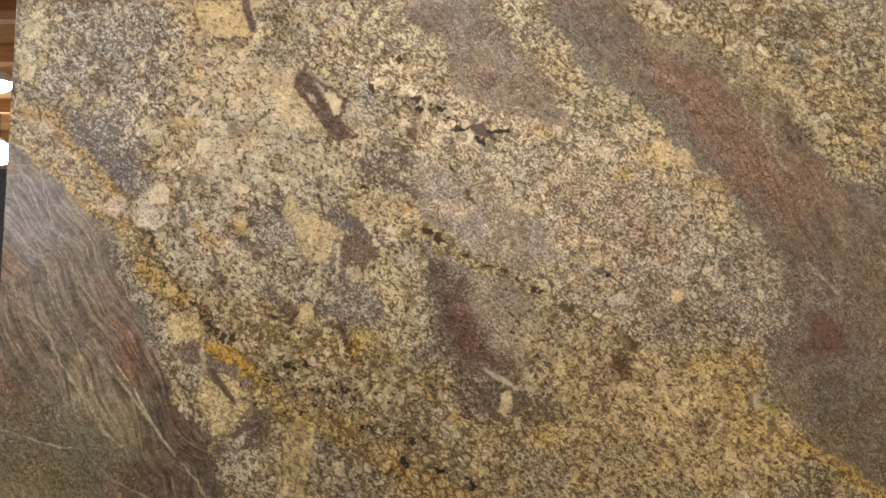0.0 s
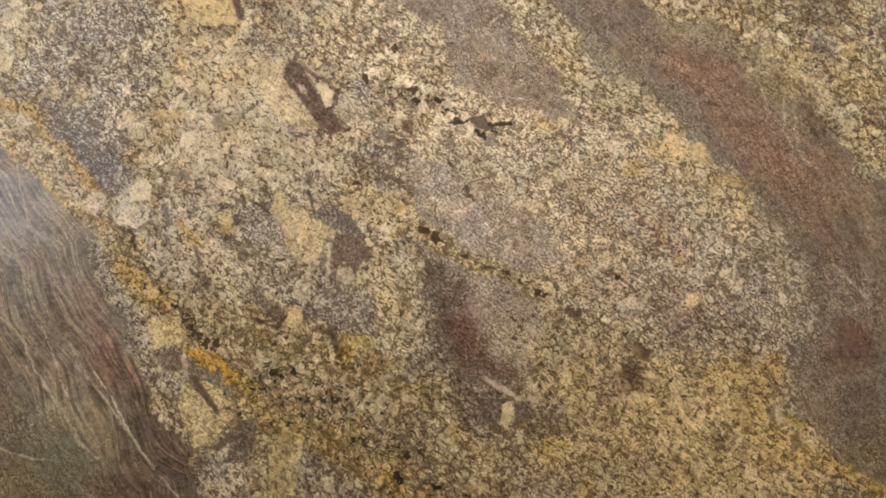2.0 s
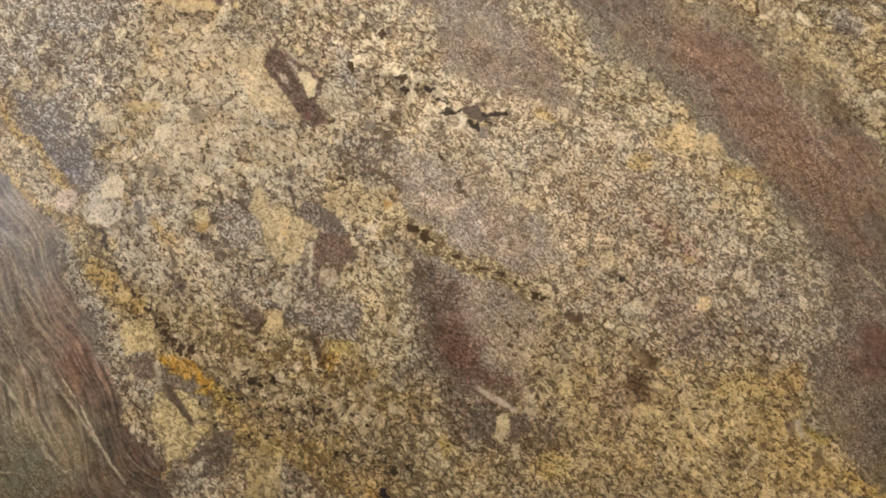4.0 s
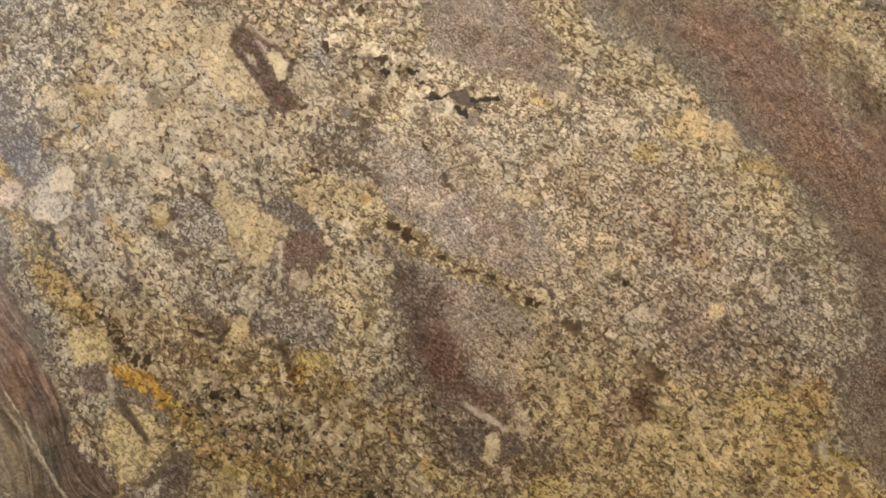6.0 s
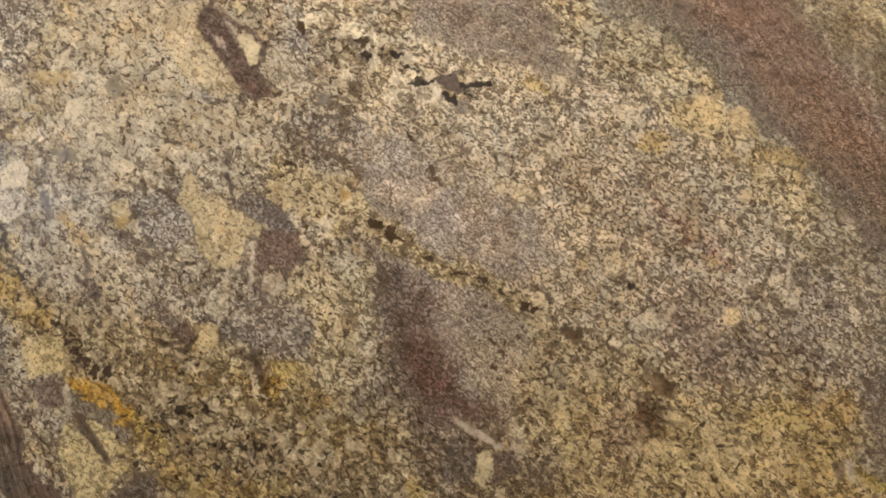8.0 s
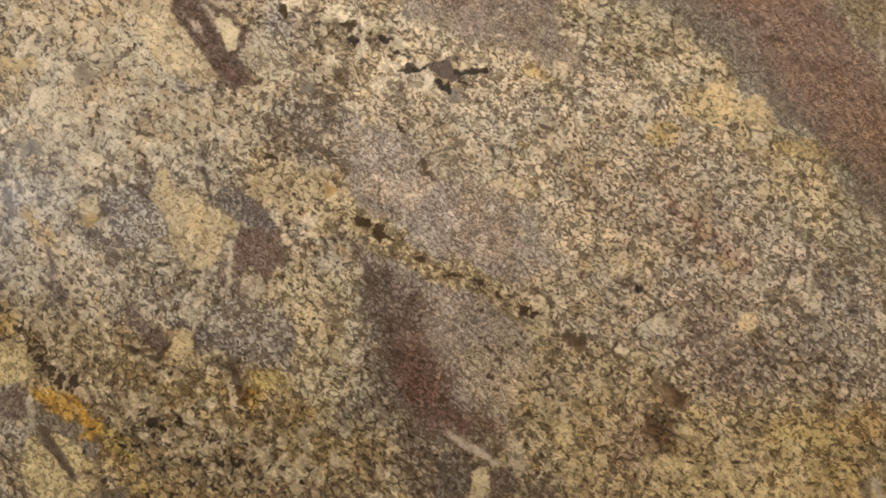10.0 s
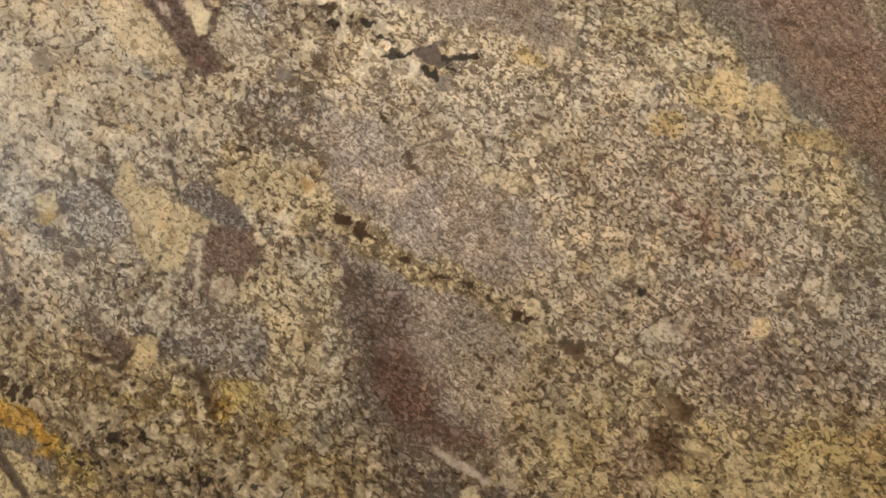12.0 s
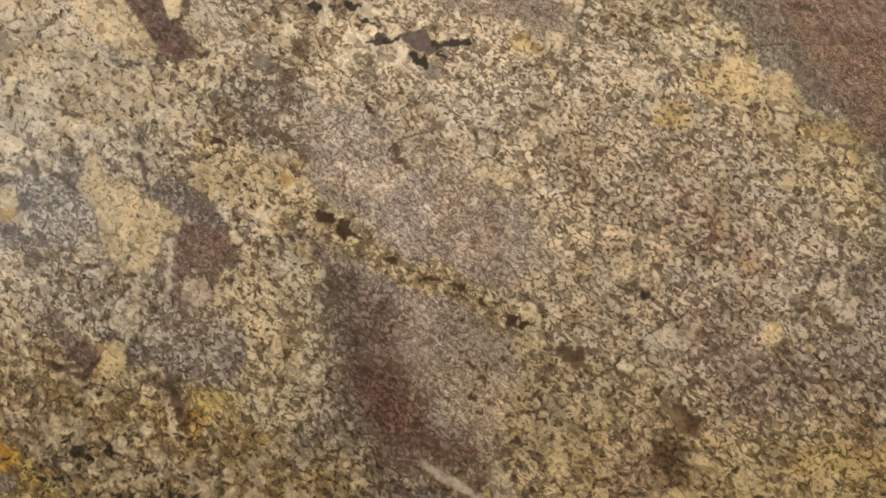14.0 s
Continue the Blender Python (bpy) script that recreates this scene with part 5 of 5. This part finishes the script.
swarm([(0.256, 0.702), (0.543, 0.65), (0.819, 0.432)], 0.10, 120, 0.002, 0.0055, (0.07, 0.045, 0.025))
swarm([(-1.167, 1.433), (-0.821, 1.098), (-0.374, 0.871)], 0.14, 120, 0.002, 0.005, (0.10, 0.085, 0.07))
swarm([(0.402, 1.374), (0.693, 1.147), (0.966, 0.771)], 0.12, 150, 0.002, 0.0045, (0.08, 0.06, 0.045))
clast([(-0.547, 0.731), (-0.507, 0.757), (-0.485, 0.715), (-0.507, 0.687)], (0.14, 0.10, 0.08), 0.9, dark=0.5, smooth=0.2, bed=0.3)
stroke([(-0.569, 0.704), (-0.511, 0.681), (-0.481, 0.72)], 0.00579, UMBER)
clast([(-0.482, 0.741), (-0.43, 0.745), (-0.425, 0.691), (-0.473, 0.681)], (0.56, 0.45, 0.27), 0.7, smooth=0.3)
stroke([(-0.773, 0.87), (-0.73, 0.819)], 0.008, (0.15, 0.10, 0.085), 0.6, 0.2)
stroke([(-0.13, 0.814), (-0.091, 0.755)], 0.00579, BROWN, 0.7)
# plum tongue and the needle below it
lay(inside([(0.026, 0.845), (0.066, 0.846), (0.101, 0.787), (0.11, 0.671), (0.155, 0.599), (0.187, 0.55), (0.112, 0.538), (0.052, 0.609), (0.029, 0.699)]), 0.02, (0.19, 0.13, 0.115), 0.6, bed=0.3, dark=0.85)
lay(patch([(0.066, 0.634)], 0.0309, 0.0193, -40), 0.010, WINE, 0.85)
lay(along([(-0.019, 0.875), (0.006, 0.757), (0.015, 0.64)], 0.0347), 0.02, (0.22, 0.19, 0.17), 0.45, dark=0.95)
stroke([(0.145, 0.536), (0.184, 0.507), (0.245, 0.477)], 0.00618, (0.52, 0.44, 0.37), 0.95, 0.8)
clast([(0.199, 0.458), (0.228, 0.467), (0.237, 0.431), (0.214, 0.379), (0.192, 0.394)], (0.56, 0.48, 0.31), 0.93, smooth=0.6)
clast([(0.24, 0.377), (0.264, 0.381), (0.262, 0.34), (0.243, 0.333)], (0.52, 0.45, 0.32), 0.85, smooth=0.5)
clast([(0.134, 0.492), (0.167, 0.503), (0.193, 0.469), (0.185, 0.387), (0.113, 0.392)], SLATE, 0.85, dark=0.7, smooth=0.0, bed=0.3)
clast([(0.237, 0.459), (0.285, 0.467), (0.293, 0.411), (0.236, 0.388)], (0.18, 0.14, 0.12), 0.85, dark=0.6, smooth=0.0, bed=0.3)
clast([(0.314, 0.433), (0.378, 0.427), (0.371, 0.385), (0.321, 0.384)], (0.19, 0.15, 0.12), 0.7, dark=0.7, smooth=0.0, bed=0.3)
lay(patch([(0.345, 0.336)], 0.0579, 0.0386), 0.012, (0.55, 0.42, 0.16), 0.8, dark=0.5)
lay(patch([(0.056, 0.362)], 0.027, 0.0251), 0.010, (0.53, 0.41, 0.14), 0.75, dark=0.5)
clast([(-0.256, 0.768), (-0.204, 0.766), (-0.194, 0.702), (-0.247, 0.694)], (0.26, 0.24, 0.215), 0.75, dark=0.6, smooth=0.1)
clast([(-0.306, 0.664), (-0.223, 0.668), (-0.23, 0.636), (-0.289, 0.62)], (0.55, 0.42, 0.15), 0.75, dark=0.5, smooth=0.2)
lay(patch([(-0.284, 0.605)], 0.0232, 0.0309), 0.008, (0.50, 0.33, 0.08), 0.75, dark=0.8)
# wine heart and ragged dark border of the plum tongue
lay(inside([(0.006, 0.878), (0.082, 0.859), (0.129, 0.747), (0.167, 0.635), (0.279, 0.561), (0.186, 0.533), (0.092, 0.587), (0.036, 0.652), (0.007, 0.764)]), 0.03, (0.25, 0.185, 0.16), 0.55, dark=0.85, bed=0.3)
lay(patch([(0.077, 0.662)], 0.05, 0.075, 10), 0.03, (0.19, 0.10, 0.075), 0.6, bed=0.35, dark=0.7)
lay(along([(-0.004, 0.878), (0.016, 0.783), (0.026, 0.708)], 0.02), 0.02, (0.12, 0.10, 0.09), 0.5, dark=1.0)
lay(along([(0.102, 0.615), (0.167, 0.560), (0.233, 0.542)], 0.02), 0.02, (0.19, 0.10, 0.08), 0.6, bed=0.4)
# eastern crystals and stains
lay(patch([(0.987, 0.553)], 0.0541, 0.0328), 0.010, (0.57, 0.40, 0.19), 0.6, dark=0.5)
lay(patch([(0.978, 0.474)], 0.0541, 0.0347, -20), 0.012, (0.55, 0.42, 0.19), 0.6, dark=0.5)
lay(patch([(1.078, 0.414)], 0.0309, 0.0174), 0.008, (0.48, 0.38, 0.08), 0.8)
clast([(0.995, 0.461), (1.022, 0.457), (1.026, 0.416), (1.007, 0.412)], (0.15, 0.11, 0.08), 0.85, smooth=0.3)
stroke([(1.028, 0.462), (1.04, 0.421)], 0.00579, (0.50, 0.44, 0.36))
flake([(1.082, 0.357)], 0.0154, 0.0309, 0, (0.12, 0.085, 0.05), 0.8)
lay(patch([(0.723, 1.259)], 0.0541, 0.0425), 0.012, (0.58, 0.46, 0.26), 0.75, dark=0.35)
lay(patch([(0.821, 1.259)], 0.0463, 0.027), 0.010, (0.59, 0.47, 0.28), 0.75, dark=0.35)
lay(patch([(0.908, 1.162)], 0.0618, 0.0232), 0.010, (0.57, 0.44, 0.22), 0.75, dark=0.4)
lay(patch([(0.621, 1.176)], 0.0347, 0.0251), 0.010, (0.56, 0.42, 0.18), 0.7, dark=0.4)
stroke([(0.789, 1.471), (0.821, 1.433)], 0.00772, (0.11, 0.075, 0.055), 0.7)
stroke([(0.835, 1.41), (0.871, 1.394)], 0.00579, (0.11, 0.075, 0.055), 0.7)
lay(along([(1.149, 1.385), (1.182, 1.34), (1.23, 1.31)], 0.0232), 0.012, (0.15, 0.11, 0.075), 0.75)
for run in ([(1.003, 1.477), (1.023, 1.431), (1.031, 1.371)], [(1.079, 1.4), (1.083, 1.325)], [(1.113, 1.37), (1.123, 1.251)], [(1.129, 1.243), (1.156, 1.199)], [(1.031, 1.03), (1.071, 0.987)]):
    stroke(run, 0.00483, (0.40, 0.35, 0.28), 0.6, 0.4)
stroke([(-1.085, 0.538), (-1.033, 0.469), (-0.946, 0.328), (-0.896, 0.264)], 0.00309, (0.42, 0.37, 0.28), 0.85)

# light caught by the sawn arris round the face is put into its colour as a pale line
tint[0, :] = tint[-1, :] = tint[:, 0] = tint[:, -1] = (0.72, 0.60, 0.48)
plain[:, 0] = plain[:, -1] = 1.0
schist[:, 0] = schist[:, -1] = 0.0


def granite_slab():
    depth = np.zeros(U.shape)
    depth[0, :] = depth[-1, :] = depth[:, 0] = depth[:, -1] = 0.004
    front = np.stack([U, depth, V], -1).reshape(-1, 3)
    idx = np.arange(NX * NZ).reshape(NZ, NX)
    quads = np.stack([idx[:-1, :-1], idx[:-1, 1:], idx[1:, 1:], idx[1:, :-1]], -1).reshape(-1, 4)
    ring = np.concatenate([idx[0, :-1], idx[:-1, -1], idx[-1, :0:-1], idx[:0:-1, 0]])
    back = front[ring].copy()
    back[:, 1] = THICK
    first = len(front)
    after = first + np.arange(len(ring))
    sides = np.stack([np.roll(ring, -1), ring, after, np.roll(after, -1)], -1)
    corners = [first, first + NX - 1, first + NX - 1 + NZ - 1, first + 2 * (NX - 1) + NZ - 1]
    verts = np.concatenate([front, back])
    faces = np.concatenate([quads, sides, [corners[::-1]]])
    data = bpy.data.meshes.new("granite_slab")
    data.vertices.add(len(verts))
    data.vertices.foreach_set("co", verts.astype(np.float32).ravel())
    data.loops.add(faces.size)
    data.loops.foreach_set("vertex_index", faces.astype(np.int32).ravel())
    data.polygons.add(len(faces))
    data.polygons.foreach_set("loop_start", np.arange(0, faces.size, 4, dtype=np.int32))
    data.update(calc_edges=True)
    for name, fields in (("mineral", [tint[..., 0], tint[..., 1], tint[..., 2], mica]), ("fabric", [schist, flow, plain, coarse])):
        values = np.clip(np.stack(fields, -1).reshape(-1, 4), 0.0, 1.5)
        values = np.concatenate([values, values[ring]])
        layer = data.attributes.new(name, "FLOAT_COLOR", "POINT")
        layer.data.foreach_set("color", values.astype(np.float32).ravel())
    data.materials.append(GRANITE)
    ob = new("granite_slab", data)
    ob.matrix_world = SLAB
    return tagged(ob, "polished granite slab with gold, cream, grey and plum veining leaning on a rack", "stone slab")


granite_slab()


# ---- the hall ----
X0, X1, Y0, Y1, TOP = -11.0, 4.2, -8.0, 14.0, 3.9
tagged(boxed("floor", CONCRETE, (X0, X1, Y0, Y1, -0.1, 0)), "grey polished concrete floor of the stone hall", "floor", kind="structure")
tagged(boxed("wall_east", WHITE, (X1, X1 + 0.2, Y0, Y1, 0, TOP)), "plain white painted wall of the hall", "wall", kind="structure")
tagged(boxed("wall_west", PAINT, (X0 - 0.2, X0, Y0, Y1, 0, TOP)), "plain white painted wall of the hall", "wall", kind="structure")
tagged(boxed("wall_north", BRICKRED, (X0, X1, Y1, Y1 + 0.2, 0, TOP)), "red-brown wall at the far end of the hall", "wall", kind="structure")
bm = bmesh.new()
WX0, WX1, WZ0, WZ1 = -8.6, -5.6, 2.5, 3.7
box(bm, X0, WX0, Y0 - 0.2, Y0, 0, TOP)
box(bm, WX1, X1, Y0 - 0.2, Y0, 0, TOP)
box(bm, WX0, WX1, Y0 - 0.2, Y0, 0, WZ0)
box(bm, WX0, WX1, Y0 - 0.2, Y0, WZ1, TOP)
tagged(finish("wall_south", bm, BRICKRED), "red-brown wall with a high window", "wall", kind="structure")


def ceiling():
    bm = bmesh.new()
    y = Y0
    while y < Y1:
        box(bm, X0, X1, y, min(Y1, y + 0.136), TOP, TOP + 0.03)
        y += 0.14
    box(bm, X0, X1, Y0, Y1, TOP + 0.032, TOP + 0.06)
    return tagged(finish("ceiling", bm, TIMBER), "ceiling of warm brown timber boards", "ceiling", kind="structure")


ceiling()
beam = tagged(boxed("ceiling_beam", TIMBER, (X0, X1, -0.07, 0.07, -0.26, 0), 0.008), "brown timber beam under the board ceiling", "beam", "ceiling beams")
beam.matrix_world = pose(0, 3.4, TOP)
for by in (5.0, 6.6, 8.2, 9.8, 11.4, 13.0):
    copy_thing(beam, pose(0, by, TOP))


def pendant_lamp(drop, squash, label, shaded=True):
    lamp = tagged(new("pendant_lamp"), label, "pendant lamp", "hall lamps")
    prof = [(0.03, 0.17), (0.10, 0.16), (0.19, 0.11), (0.235, 0.03), (0.24, 0.0)] if shaded else [(0.02, 0.30), (0.05, 0.29), (0.07, 0.26), (0.08, 0.22)]
    bm = bmesh.new()
    rings = [[bm.verts.new((r * math.cos(a * math.tau / 32), r * math.sin(a * math.tau / 32), z)) for a in range(32)] for r, z in prof + [(r - 0.006, z - 0.004) for r, z in prof[::-1]]]
    for a, b in zip(rings, rings[1:]):
        for k in range(32):
            bm.faces.new((a[k], a[(k + 1) % 32], b[(k + 1) % 32], b[k]))
    finish("shade", bm, SHADE, lamp)
    bm = bmesh.new()
    bmesh.ops.create_uvsphere(bm, u_segments=24, v_segments=14, radius=0.2)
    for v in bm.verts:
        v.co.z *= squash
    finish("diffuser", bm, GLOW, lamp, "glowing white glass diffuser")
    bm = bmesh.new()
    bmesh.ops.create_cone(bm, cap_ends=True, segments=8, radius1=0.008, radius2=0.008, depth=TOP - drop - 0.17)
    bmesh.ops.translate(bm, verts=bm.verts, vec=(0, 0, 0.17 + (TOP - drop - 0.17) / 2))
    finish("cord", bm, STEEL, lamp)
    return lamp


# of the domes only LAMPS[3] hangs in view; the others are added light sources
dome = pendant_lamp(3.2, 0.6, "white glowing dome pendant lamp hanging from the timber ceiling")
dome.matrix_world = pose(*LAMPS[0], 3.2)
for lx, ly in LAMPS[1:4] + LAMPS[5:]:
    copy_thing(dome, pose(lx, ly, 3.2))
globe = pendant_lamp(2.9, 1.15, "round glowing globe pendant lamp hung low on a long cord", False)
globe.matrix_world = pose(*LAMPS[4], 2.9)

# high window in the south wall
window = tagged(new("window_1"), "high window with pale sky glass and white frame", "window", kind="structure")
boxed("pane", DAYGLOW, (WX0 + 0.05, WX1 - 0.05, Y0 - 0.12, Y0 - 0.11, WZ0 + 0.05, WZ1 - 0.05), 0, window)
for dims in ((WX0, WX1, Y0 - 0.15, Y0 - 0.05, WZ0, WZ0 + 0.05), (WX0, WX1, Y0 - 0.15, Y0 - 0.05, WZ1 - 0.05, WZ1),
             (WX0, WX0 + 0.05, Y0 - 0.15, Y0 - 0.05, WZ0 + 0.05, WZ1 - 0.05), (WX1 - 0.05, WX1, Y0 - 0.15, Y0 - 0.05, WZ0 + 0.05, WZ1 - 0.05)):
    boxed("window_frame", PAINT, dims, 0, window)


def slab_rack(x0, x1, label):
    """A timber foot and leaning steel posts behind a slab, in the slab's own leaning axes."""
    rack = tagged(new("slab_rack"), label, "slab rack", "slab racks")
    for x in (x0 + 0.35, x1 - 0.35):
        boxed("post", STEEL, (x - 0.04, x + 0.04, THICK + 0.002, THICK + 0.082, -0.05, 1.6), 0.004, rack, "dark painted steel post")
    boxed("crossbar", STEEL, (x0 + 0.39, x1 - 0.39, THICK + 0.01, THICK + 0.07, 1.2, 1.28), 0.004, rack)
    boxed("foot_beam", PALLET, (x0 + 0.1, x1 - 0.1, -0.06, THICK + 0.14, -0.165, -0.002), 0.006, rack, "raw pine foot beam")
    return rack


rack = slab_rack(-1.5, 1.5, "steel and pine rack that carries the leaning granite slab")
rack.matrix_world = SLAB
# a dark slab on its own rack further back in the hall
dark = boxed("dark_granite_slab", BLACKSTONE, (-1.5, 1.5, 0, THICK, 0, 1.52), 0.003)
tagged(dark, "dark grey polished granite slab on a rack further back", "stone slab")
dark.matrix_world = pose(-4.3, 2.5, LIFT, -LEAN)
copy_thing(rack, pose(-4.3, 2.5, LIFT, -LEAN))
